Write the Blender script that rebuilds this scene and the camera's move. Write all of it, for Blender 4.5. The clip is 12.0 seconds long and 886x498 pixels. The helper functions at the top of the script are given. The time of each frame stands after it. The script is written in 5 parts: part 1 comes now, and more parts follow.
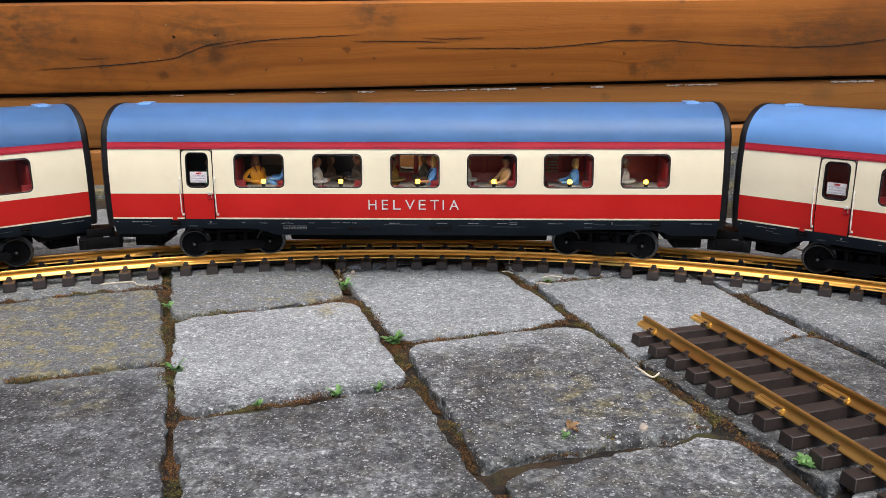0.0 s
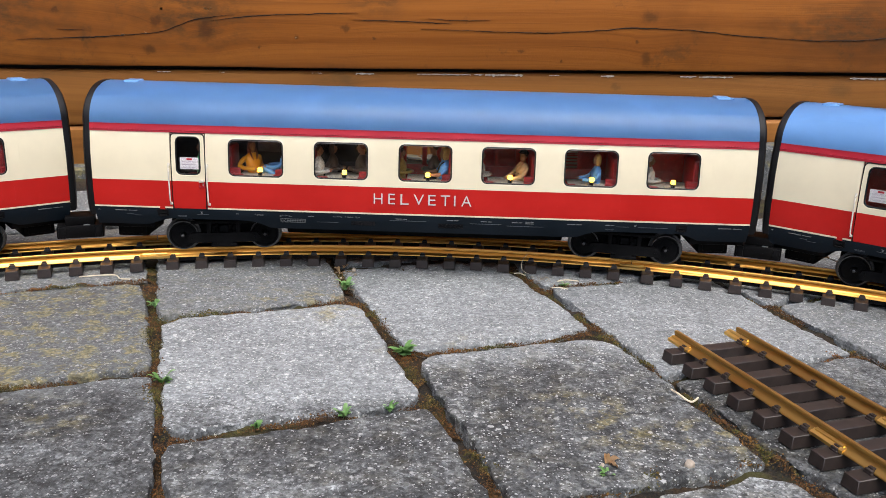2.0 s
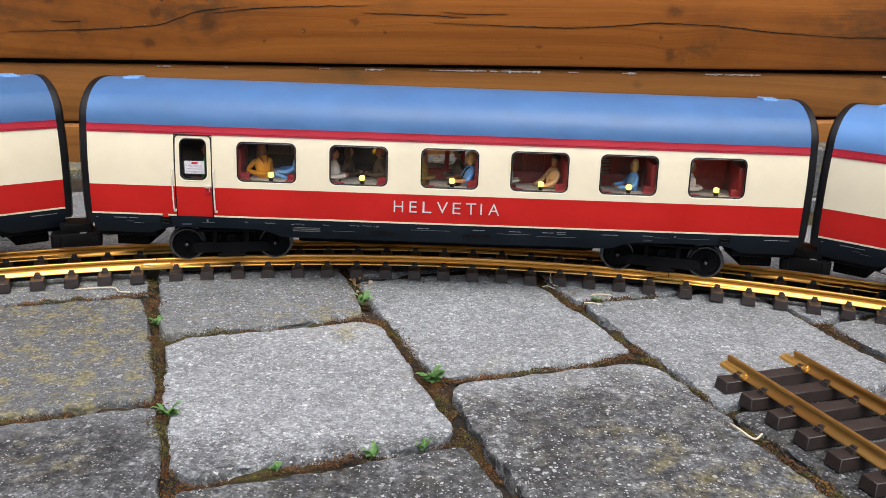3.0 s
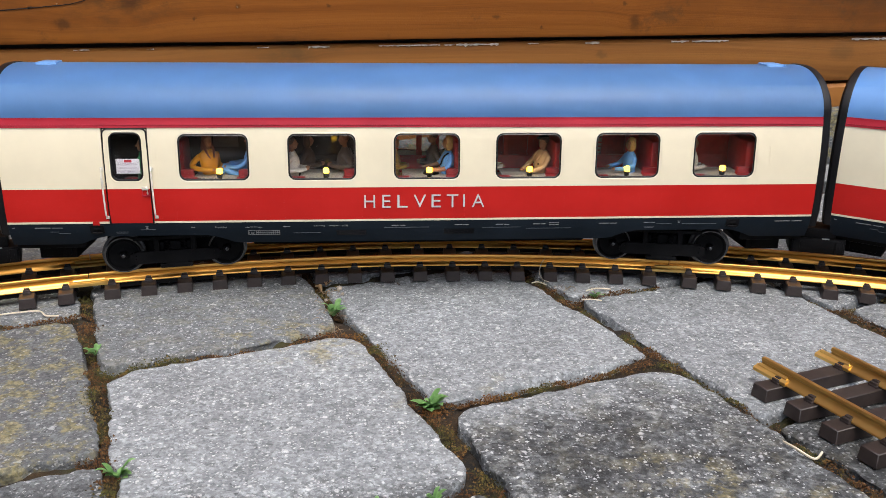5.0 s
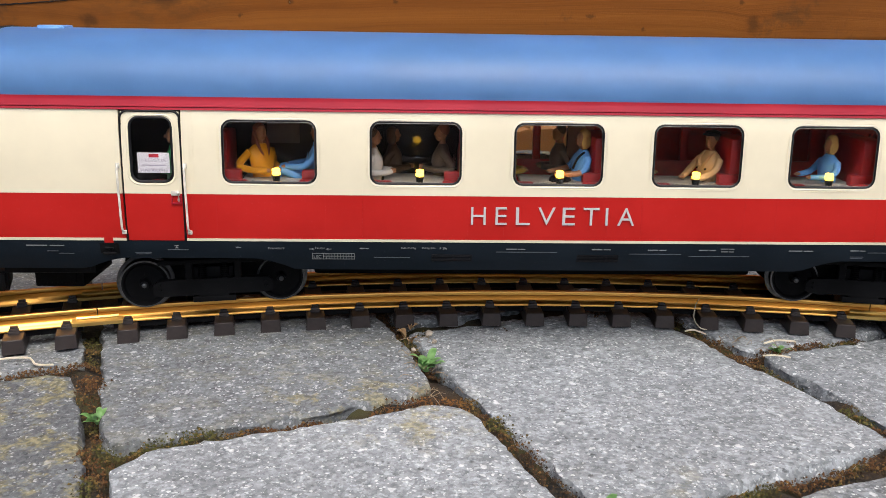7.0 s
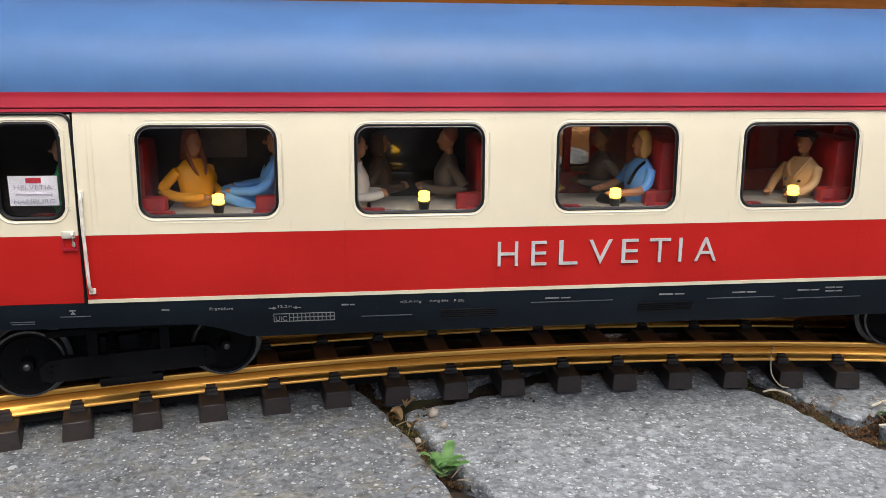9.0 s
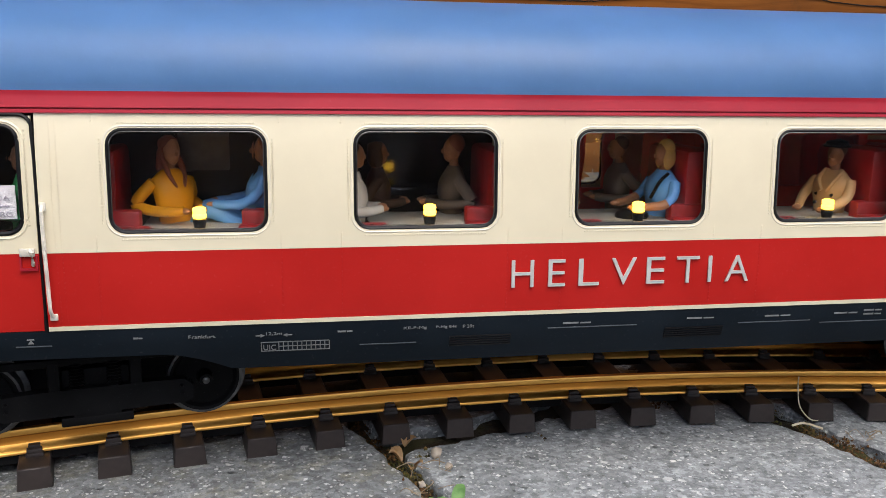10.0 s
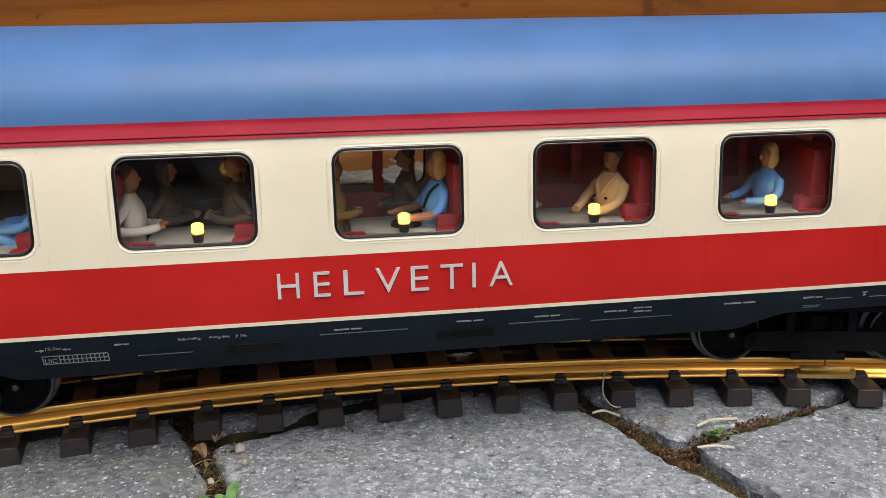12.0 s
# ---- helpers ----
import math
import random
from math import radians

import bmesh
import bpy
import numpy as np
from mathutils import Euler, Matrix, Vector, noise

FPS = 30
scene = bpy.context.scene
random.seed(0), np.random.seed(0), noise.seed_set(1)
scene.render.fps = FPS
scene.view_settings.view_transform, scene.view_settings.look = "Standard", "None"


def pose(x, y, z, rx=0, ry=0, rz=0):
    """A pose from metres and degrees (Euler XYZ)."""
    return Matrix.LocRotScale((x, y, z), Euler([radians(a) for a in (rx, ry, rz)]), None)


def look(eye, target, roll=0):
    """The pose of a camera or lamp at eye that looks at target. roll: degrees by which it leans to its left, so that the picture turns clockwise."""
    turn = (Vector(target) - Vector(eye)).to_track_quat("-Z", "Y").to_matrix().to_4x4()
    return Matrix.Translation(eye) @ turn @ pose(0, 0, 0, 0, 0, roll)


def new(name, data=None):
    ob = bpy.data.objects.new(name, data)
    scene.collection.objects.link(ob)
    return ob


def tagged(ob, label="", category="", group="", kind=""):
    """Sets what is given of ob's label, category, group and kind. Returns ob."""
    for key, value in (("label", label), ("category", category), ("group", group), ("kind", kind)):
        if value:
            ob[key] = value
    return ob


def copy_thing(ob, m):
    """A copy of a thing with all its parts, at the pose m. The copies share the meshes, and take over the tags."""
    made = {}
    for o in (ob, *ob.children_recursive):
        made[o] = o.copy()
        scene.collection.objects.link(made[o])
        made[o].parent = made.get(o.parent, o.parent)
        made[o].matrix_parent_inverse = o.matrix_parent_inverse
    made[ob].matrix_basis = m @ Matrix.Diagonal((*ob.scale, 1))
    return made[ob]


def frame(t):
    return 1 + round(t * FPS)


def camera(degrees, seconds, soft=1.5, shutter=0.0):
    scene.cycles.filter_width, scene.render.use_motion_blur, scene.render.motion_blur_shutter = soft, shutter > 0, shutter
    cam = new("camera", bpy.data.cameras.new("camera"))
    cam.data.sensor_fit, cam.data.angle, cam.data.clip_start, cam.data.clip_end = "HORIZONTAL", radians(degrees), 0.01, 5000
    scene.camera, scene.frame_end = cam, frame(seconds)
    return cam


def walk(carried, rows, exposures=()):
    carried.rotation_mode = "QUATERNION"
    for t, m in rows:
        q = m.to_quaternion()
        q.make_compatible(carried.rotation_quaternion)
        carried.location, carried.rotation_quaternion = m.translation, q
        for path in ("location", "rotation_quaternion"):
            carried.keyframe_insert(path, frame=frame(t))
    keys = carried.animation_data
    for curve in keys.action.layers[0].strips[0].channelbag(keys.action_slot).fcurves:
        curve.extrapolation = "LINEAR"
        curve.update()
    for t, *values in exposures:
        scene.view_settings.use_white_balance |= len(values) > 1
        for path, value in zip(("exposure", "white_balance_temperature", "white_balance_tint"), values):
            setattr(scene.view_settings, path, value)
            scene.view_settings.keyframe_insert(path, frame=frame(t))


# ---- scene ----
cam = camera(54.73, 12.0, soft=0.75)
PATH = [
    (0, (0.0543, 0.4815, 0.2487), (0.0202, 1.4481, -0.0053), -0.27),
    (0.5, (0.0537, 0.4843, 0.2488), (0.0253, 1.4502, -0.0086), -0.04),
    (1, (0.0473, 0.4946, 0.2511), (0.0249, 1.4591, -0.0120), 0.31),
    (1.5, (0.0399, 0.5173, 0.2484), (0.0224, 1.4811, -0.0177), 1.01),
    (2, (0.0240, 0.5440, 0.2480), (0.0144, 1.5057, -0.0259), 1.63),
    (2.5, (0.0108, 0.5700, 0.2467), (0.0012, 1.5311, -0.0290), 1.93),
    (3, (-0.0022, 0.6019, 0.2466), (-0.0061, 1.5617, -0.0342), 1.95),
    (3.5, (-0.0025, 0.6384, 0.2409), (0.0093, 1.5944, -0.0522), 1.35),
    (3.7, (-0.0042, 0.6527, 0.2407), (0.0197, 1.6075, -0.0556), 1.00),
    (5.3, (-0.0399, 0.7099, 0.2318), (0.0356, 1.6596, -0.0721), 0.65),
    (5.5, (-0.0415, 0.7290, 0.2257), (0.0301, 1.6795, -0.0764), 0.67),
    (6, (-0.0752, 0.7744, 0.2131), (-0.0390, 1.7242, -0.0974), 1.93),
    (6.5, (-0.0815, 0.8181, 0.2012), (-0.0693, 1.7752, -0.0883), 1.17),
    (6.7, (-0.0787, 0.8315, 0.1913), (-0.0597, 1.7940, -0.0796), 1.10),
    (8.3, (-0.1026, 0.9562, 0.1565), (0.0156, 1.9199, -0.0825), 0.36),
    (8.5, (-0.1035, 0.9670, 0.1588), (0.0065, 1.9300, -0.0870), 0.52),
    (9, (-0.1117, 0.9892, 0.1607), (0.0201, 1.9492, -0.0862), 0.57),
    (9.5, (-0.1210, 1.0013, 0.1467), (0.0208, 1.9699, -0.0577), 1.00),
    (10, (-0.1205, 1.0215, 0.1458), (0.0473, 1.9864, -0.0562), 0.78),
    (10.5, (-0.0961, 1.0270, 0.1437), (0.1055, 1.9794, -0.0850), 1.30),
    (11, (-0.0743, 1.0270, 0.1399), (0.1555, 1.9773, -0.0702), 1.39),
    (11.5, (-0.0517, 1.0208, 0.1432), (0.2011, 1.9662, -0.0629), 1.52),
    (12, (-0.0318, 0.9948, 0.1707), (0.1115, 1.9509, -0.0849), -0.96),
]
# the clip's camera sets its exposure as it goes
EXPOSURE = [(0.0, 0.86), (0.5, 0.91), (1.5, 0.95), (2.5, 0.92), (3.5, 0.88), (5.5, 0.88), (6.0, 0.97), (6.5, 0.90), (8.5, 1.00), (9.0, 0.80),
            (9.5, 0.79), (10.0, 0.82), (10.5, 0.84), (11.0, 0.90), (11.5, 0.95), (12.0, 0.70)]
walk(cam, [(t, look(eye, target, roll)) for t, eye, target, roll in PATH], EXPOSURE)

# ---------------------------------------------------------------- light
world = bpy.data.worlds.new("overcast_sky")
scene.world = world
world.use_nodes = True
wn = world.node_tree.nodes
sky = wn.new("ShaderNodeTexSky")
sky.sky_type = "NISHITA"
sky.sun_disc = False
sky.sun_elevation, sky.sun_rotation = radians(63), radians(166)
sky.air_density, sky.dust_density, sky.ozone_density = 1.0, 4.0, 1.0
world.node_tree.links.new(sky.outputs[0], wn["Background"].inputs[0])
wn["Background"].inputs[1].default_value = 0.15
sun_data = bpy.data.lights.new("sun", "SUN")
sun_data.energy, sun_data.angle, sun_data.color = 1.15, radians(55), (1.0, 0.985, 0.96)
sun = new("sun", sun_data)
sun.matrix_world = look((0.12, -0.48, 1.0), (0, 0, 0))


# ---------------------------------------------------------------- material tools
class Nodes:
    """Short hand for building a node material."""

    def __init__(self, name, rough=0.6, metal=0.0, spec=0.5):
        self.mat = bpy.data.materials.new(name)
        self.mat.use_nodes = True
        self.t = self.mat.node_tree
        self.b = self.t.nodes["Principled BSDF"]
        self.b.inputs["Roughness"].default_value = rough
        self.b.inputs["Metallic"].default_value = metal
        self.b.inputs["Specular IOR Level"].default_value = spec

    def put(self, value, socket):
        if hasattr(value, "links"):
            self.t.links.new(value, socket)
        elif value is not None:
            socket.default_value = value

    def coords(self, kind="Object"):
        return self.t.nodes.new("ShaderNodeTexCoord").outputs[kind]

    def place(self):
        return self.t.nodes.new("ShaderNodeNewGeometry").outputs["Position"]

    def scaled(self, vec, scale, shift=(0, 0, 0), turn=(0, 0, 0)):
        n = self.t.nodes.new("ShaderNodeMapping")
        self.put(vec, n.inputs["Vector"])
        n.inputs["Scale"].default_value = scale if isinstance(scale, tuple) else (scale,) * 3
        n.inputs["Location"].default_value = shift
        n.inputs["Rotation"].default_value = turn
        return n.outputs[0]

    def noise(self, vec, scale, detail=4, rough=0.55, distortion=0.0, out=0):
        n = self.t.nodes.new("ShaderNodeTexNoise")
        self.put(vec, n.inputs["Vector"])
        n.inputs["Scale"].default_value, n.inputs["Detail"].default_value = scale, detail
        n.inputs["Roughness"].default_value, n.inputs["Distortion"].default_value = rough, distortion
        return n.outputs[out]

    def cells(self, vec, scale, feature="F1", out="Distance", random_=1.0):
        n = self.t.nodes.new("ShaderNodeTexVoronoi")
        n.feature = feature
        self.put(vec, n.inputs["Vector"])
        n.inputs["Scale"].default_value, n.inputs["Randomness"].default_value = scale, random_
        return n.outputs[out]

    def math(self, op, a, b=0.0, c=0.0, clamp=False):
        n = self.t.nodes.new("ShaderNodeMath")
        n.operation, n.use_clamp = op, clamp
        for v, s in zip((a, b, c), n.inputs):
            self.put(v, s)
        return n.outputs[0]

    def ramp(self, fac, lo, hi, a=0.0, b=1.0):
        n = self.t.nodes.new("ShaderNodeMapRange")
        n.interpolation_type = "SMOOTHSTEP"
        for v, s in zip((fac, lo, hi, a, b), n.inputs):
            self.put(v, s)
        return n.outputs[0]

    def mix(self, fac, a, b, blend="MIX"):
        n = self.t.nodes.new("ShaderNodeMix")
        n.data_type, n.blend_type = "RGBA", blend
        self.put(fac, n.inputs["Factor"])
        self.put((*a, 1) if isinstance(a, tuple) and len(a) == 3 else a, n.inputs[6])
        self.put((*b, 1) if isinstance(b, tuple) and len(b) == 3 else b, n.inputs[7])
        return n.outputs[2]

    def split(self, vec):
        n = self.t.nodes.new("ShaderNodeSeparateXYZ")
        self.put(vec, n.inputs[0])
        return n.outputs

    def join(self, x, y, z):
        n = self.t.nodes.new("ShaderNodeCombineXYZ")
        for v, s in zip((x, y, z), n.inputs):
            self.put(v, s)
        return n.outputs[0]

    def each(self):
        return self.t.nodes.new("ShaderNodeObjectInfo").outputs["Random"]

    def island(self):
        return self.t.nodes.new("ShaderNodeNewGeometry").outputs["Random Per Island"]

    def bump(self, height, strength=0.3, distance=0.001, under=None):
        n = self.t.nodes.new("ShaderNodeBump")
        self.put(height, n.inputs["Height"])
        n.inputs["Strength"].default_value, n.inputs["Distance"].default_value = strength, distance
        if under is not None:
            self.put(under, n.inputs["Normal"])
        return n.outputs[0]

    def done(self, color, rough=None, normal=None):
        self.put((*color, 1) if isinstance(color, tuple) and len(color) == 3 else color, self.b.inputs["Base Color"])
        if rough is not None:
            self.put(rough, self.b.inputs["Roughness"])
        if normal is not None:
            self.put(normal, self.b.inputs["Normal"])
        return self.mat


def paint(name, color, rough=0.35, dirt=0.12, metal=0.0, grain=900.0, spec=0.5):
    """Sprayed lacquer on moulded plastic: faint dust, faint unevenness."""
    m = Nodes(name, rough, metal, spec)
    v = m.coords()
    big = m.noise(v, 28, 4, 0.6)
    fine = m.noise(v, grain, 2)
    dark = tuple(c * (1 - dirt) for c in color)
    light = tuple(min(1, c * (1 + dirt * 0.5) + 0.01 * dirt) for c in color)
    col = m.mix(m.ramp(big, 0.3, 0.75), dark, light)
    col = m.mix(m.ramp(fine, 0.62, 0.8, 0, 0.25), col, tuple(min(1, c + 0.06) for c in color))
    return m.done(col, m.ramp(big, 0.2, 0.8, rough * 0.8, min(1, rough * 1.25)), m.bump(fine, 0.04, 0.0004))


def concrete():
    """Weathered concrete slab: rough mottled mortar, white quartz flecks, pores, damp dirt and lichen."""
    m = Nodes("slab_concrete", 0.85, 0.0, 0.35)
    w = m.place()
    info = m.t.nodes.new("ShaderNodeObjectInfo")
    rnd = info.outputs["Random"]
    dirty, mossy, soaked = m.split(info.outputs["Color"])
    jitter = m.math("MULTIPLY", rnd, 37.0)
    v = m.t.nodes.new("ShaderNodeVectorMath")
    v.operation = "ADD"
    m.put(w, v.inputs[0])
    m.put(m.join(jitter, jitter, 0.0), v.inputs[1])
    p = v.outputs[0]
    sx, sy, sz = m.split(w)
    # damp, dirtier stretch of the paving, with an irregular drying edge
    edge = m.math("ADD", sy, m.math("MULTIPLY", m.noise(w, 14, 5, 0.65), 0.09))
    edge = m.math("SUBTRACT", edge, m.math("MULTIPLY", sx, 0.15))
    edge = m.math("ADD", edge, m.math("MULTIPLY", m.math("SUBTRACT", soaked, 0.5), 0.2))
    damp = m.ramp(edge, 1.075, 1.165, 1.0, 0.0)
    level = m.ramp(damp, 0, 1, 0.240, 0.078)
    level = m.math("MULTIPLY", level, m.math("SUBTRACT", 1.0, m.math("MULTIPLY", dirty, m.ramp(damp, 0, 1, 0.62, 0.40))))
    # cement paste, mottled at four sizes, in stops
    mid = m.noise(p, 120, 4, 0.62)
    fine = m.noise(p, 300, 3, 0.6)
    stops, broad = None, m.ramp(damp, 0, 1, 0.6, 1.5)
    for n, gain in ((m.noise(p, 9, 4, 0.6), 2.0), (m.noise(p, 38, 4, 0.65), 2.4), (mid, 2.2), (fine, 1.3)):
        k = m.math("MULTIPLY", m.math("SUBTRACT", n, 0.5), gain)
        if n is not fine:
            k = m.math("MULTIPLY", k, broad)
        stops = k if stops is None else m.math("ADD", stops, k)

    def warped(scale, amount):
        w2 = m.t.nodes.new("ShaderNodeVectorMath")
        w2.operation = "MULTIPLY_ADD"
        m.put(m.noise(p, scale * 1.7, 2, 0.5, 0.0, 1), w2.inputs[0])
        w2.inputs[1].default_value = (amount / scale,) * 3
        m.put(p, w2.inputs[2])
        return w2.outputs[0]

    # crushed grains, each of its own tone
    for scale, gain in ((620, 1.25), (330, 0.75)):
        tone = m.split(m.cells(warped(scale, 1.2), scale, out="Color"))[0]
        stops = m.math("ADD", stops, m.math("MULTIPLY", m.math("SUBTRACT", tone, 0.5), gain))
    level = m.math("MULTIPLY", level, m.math("POWER", 2.0, m.math("MULTIPLY", stops, m.ramp(damp, 0, 1, 0.72, 1.30))))
    level = m.math("MINIMUM", level, 0.62)
    base = m.mix(level, (0.0, 0.0, 0.0), (0.925, 0.995, 1.02))
    # white quartz chips: single grains of three sizes, in clusters
    crowd = m.ramp(m.noise(p, 55, 3, 0.6), 0.30, 0.60, 0.0, 0.16)
    flecks = None
    for scale, pick, size in ((680, 0.85, 0.34), (400, 0.885, 0.33), (215, 0.955, 0.30)):
        q = warped(scale, 0.9)
        one = m.split(m.cells(q, scale, out="Color"))
        r = m.math("MULTIPLY_ADD", one[1], 0.16, size - 0.10)
        chip = m.ramp(m.math("SUBTRACT", m.cells(q, scale), r), -0.05, 0.09, 1.0, 0.0)
        chosen = m.ramp(m.math("ADD", one[0], crowd), pick + 0.06, pick + 0.10)
        f = m.math("MULTIPLY", m.math("MULTIPLY", chip, chosen), m.math("MULTIPLY_ADD", one[2], 0.55, 0.45))
        flecks = f if flecks is None else m.math("MAXIMUM", flecks, f)
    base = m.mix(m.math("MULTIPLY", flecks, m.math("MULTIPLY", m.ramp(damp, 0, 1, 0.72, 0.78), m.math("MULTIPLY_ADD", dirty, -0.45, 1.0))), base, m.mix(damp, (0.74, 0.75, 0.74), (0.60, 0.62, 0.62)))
    holes = m.split(m.cells(warped(230, 0.8), 230, out="Color"))
    pits = m.math("MULTIPLY", m.ramp(m.cells(warped(230, 0.8), 230), 0.14, 0.30, 1.0, 0.0), m.ramp(holes[0], 0.88, 0.91))
    small = warped(430, 0.8)
    pores = m.math("MULTIPLY", m.ramp(m.cells(small, 430), 0.16, 0.34, 1.0, 0.0), m.ramp(m.split(m.cells(small, 430, out="Color"))[1], 0.88, 0.93, 0.0, 0.75))
    pits = m.math("MAXIMUM", pits, pores)
    base = m.mix(m.math("MULTIPLY", pits, 0.5), base, (0.030, 0.030, 0.030))
    lichen = m.math("MULTIPLY", m.ramp(m.noise(p, 60, 5, 0.7), 0.47, 0.60), m.math("MAXIMUM", mossy, m.ramp(m.noise(w, 5.5, 2), 0.57, 0.70)))
    base = m.mix(m.math("MULTIPLY", lichen, 0.5), base, m.mix(m.ramp(fine, 0.35, 0.65), (0.10, 0.085, 0.02), (0.34, 0.28, 0.09)))
    tall = m.math("ADD", m.math("MULTIPLY", flecks, 0.3), m.math("SUBTRACT", m.math("ADD", mid, fine), pits))
    return m.done(base, m.ramp(damp, 0, 1, 0.92, 0.72), m.bump(tall, 0.7, 0.0020))


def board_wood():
    """Glazed softwood board, orange brown, with long grain, knots and grey worn spots."""
    m = Nodes("glazed_board", 0.42, 0.0, 0.25)
    w = m.place()
    x, y, z = m.split(w)
    rnd = m.each()
    warp = m.noise(m.scaled(w, (1.1, 1, 6)), 1.0, 2, 0.45)
    zz = m.math("ADD", z, m.math("MULTIPLY", m.math("SUBTRACT", warp, 0.5), 0.10))
    knots = None
    rough_x = m.math("MULTIPLY", m.math("SUBTRACT", m.noise(w, 90, 3, 0.6), 0.5), 0.016)
    rough_z = m.math("MULTIPLY", m.math("SUBTRACT", m.noise(w, 110, 3, 0.6), 0.5), 0.012)
    # old smudges of dirt on the glaze
    dirt_ = None
    for kx, kz, rx, rz in ((-0.360, 0.225, 0.085, 0.050), (-0.660, 0.240, 0.110, 0.070), (0.600, 0.232, 0.120, 0.030), (-0.095, 0.262, 0.040, 0.030), (-0.150, 0.140, 0.035, 0.020)):
        dx = m.math("DIVIDE", m.math("SUBTRACT", x, kx), rx)
        dz = m.math("DIVIDE", m.math("SUBTRACT", z, kz), rz)
        g = m.math("POWER", 2.718, m.math("MULTIPLY", m.math("ADD", m.math("MULTIPLY", dx, dx), m.math("MULTIPLY", dz, dz)), -1.0))
        dirt_ = g if dirt_ is None else m.math("ADD", dirt_, g)
    for kx, kz, rx, rz in ((-0.138, 0.212, 0.009, 0.007), (-0.211, 0.197, 0.006, 0.005), (-0.427, 0.174, 0.014, 0.009),
                           (-0.415, 0.214, 0.010, 0.012), (-0.343, 0.205, 0.016, 0.022), (0.299, 0.181, 0.012, 0.014),
                           (0.283, 0.205, 0.005, 0.004), (0.299, 0.239, 0.020, 0.012), (-0.142, 0.140, 0.013, 0.012),
                           (0.260, 0.139, 0.010, 0.009), (-0.524, 0.185, 0.004, 0.004), (0.590, 0.143, 0.024, 0.014),
                           (-0.651, 0.248, 0.010, 0.008), (0.175, 0.174, 0.004, 0.003), (-0.264, 0.181, 0.004, 0.004),
                           (-0.098, 0.198, 0.004, 0.003), (-0.561, 0.226, 0.010, 0.006), (0.117, 0.187, 0.007, 0.003)):
        dx = m.math("DIVIDE", m.math("SUBTRACT", m.math("ADD", x, rough_x), kx), rx * 0.8)
        dz = m.math("DIVIDE", m.math("SUBTRACT", m.math("ADD", z, rough_z), kz), rz * 0.8)
        d2 = m.math("ADD", m.math("MULTIPLY", dx, dx), m.math("MULTIPLY", dz, dz))
        g = m.math("POWER", 2.718, m.math("MULTIPLY", d2, -1.0))
        far = m.math("POWER", 2.718, m.math("MULTIPLY", d2, -0.10))
        zz = m.math("ADD", zz, m.math("MULTIPLY", far, rz * 0.4))
        knots = g if knots is None else m.math("MAXIMUM", knots, g)
    v = m.join(m.math("MULTIPLY", x, 0.45), m.math("MULTIPLY", rnd, 5.0), zz)
    rings = m.noise(m.scaled(v, (1.0, 1, 26)), 1.6, 5, 0.6)
    fibre = m.noise(m.scaled(v, (14, 1, 700)), 1.0, 4, 0.6)
    patch_ = m.noise(m.scaled(w, (0.6, 1, 1)), 4.2, 5, 0.62)
    col = m.mix(m.ramp(rings, 0.3, 0.7), (0.245, 0.076, 0.012), (0.385, 0.130, 0.021))
    col = m.mix(m.ramp(fibre, 0.42, 0.75, 0.0, 0.35), col, (0.39, 0.135, 0.020))
    col = m.mix(m.ramp(fibre, 0.25, 0.42, 0.3, 0.0), col, (0.09, 0.03, 0.008))
    streak = m.noise(m.scaled(v, (5, 1, 190)), 1.0, 4, 0.65)
    col = m.mix(m.ramp(streak, 0.54, 0.70, 0.0, 0.22), col, (0.070, 0.024, 0.008))
    col = m.mix(m.ramp(streak, 0.30, 0.42, 0.30, 0.0), col, (0.46, 0.165, 0.026))
    col = m.mix(m.ramp(patch_, 0.46, 0.68, 0.0, 0.55), col, (0.085, 0.030, 0.009))
    smear = m.math("MULTIPLY", dirt_, m.ramp(m.noise(m.scaled(w, (1, 1, 2.2)), 34, 5, 0.7), 0.36, 0.66, 0.10, 0.85))
    col = m.mix(smear, col, (0.072, 0.040, 0.017))
    col = m.mix(m.ramp(knots, 0.15, 0.95, 0.0, 0.62), col, (0.060, 0.024, 0.010))
    mould = m.math("MULTIPLY", m.ramp(m.noise(w, 18, 6, 0.72), 0.58, 0.72), 0.45)
    col = m.mix(mould, col, (0.06, 0.038, 0.018))
    # sheltered boards that lost their glaze and greyed
    info = m.t.nodes.new("ShaderNodeObjectInfo")
    grey = m.split(info.outputs["Color"])[0]
    col = m.mix(m.math("MULTIPLY", m.math("SUBTRACT", 1.0, grey), 0.75), col, m.mix(m.ramp(rings, 0.3, 0.7), (0.165, 0.078, 0.022), (0.290, 0.145, 0.042)))
    return m.done(col, m.ramp(fibre, 0.3, 0.8, 0.38, 0.62), m.bump(m.math("ADD", rings, fibre), 0.3, 0.0012))


def brass(name, tone, rough):
    m = Nodes(name, rough, 1.0)
    v = m.coords()
    n1 = m.noise(v, 22, 2, 0.5)
    n2 = m.noise(v, 700, 3)
    col = m.mix(m.ramp(n1, 0.35, 0.72), tuple(c * 0.92 for c in tone), tone)
    col = m.mix(m.ramp(n2, 0.70, 0.9, 0, 0.08), col, (0.40, 0.20, 0.05))
    return m.done(col, m.ramp(n1, 0.3, 0.75, rough * 1.25, rough * 0.85))


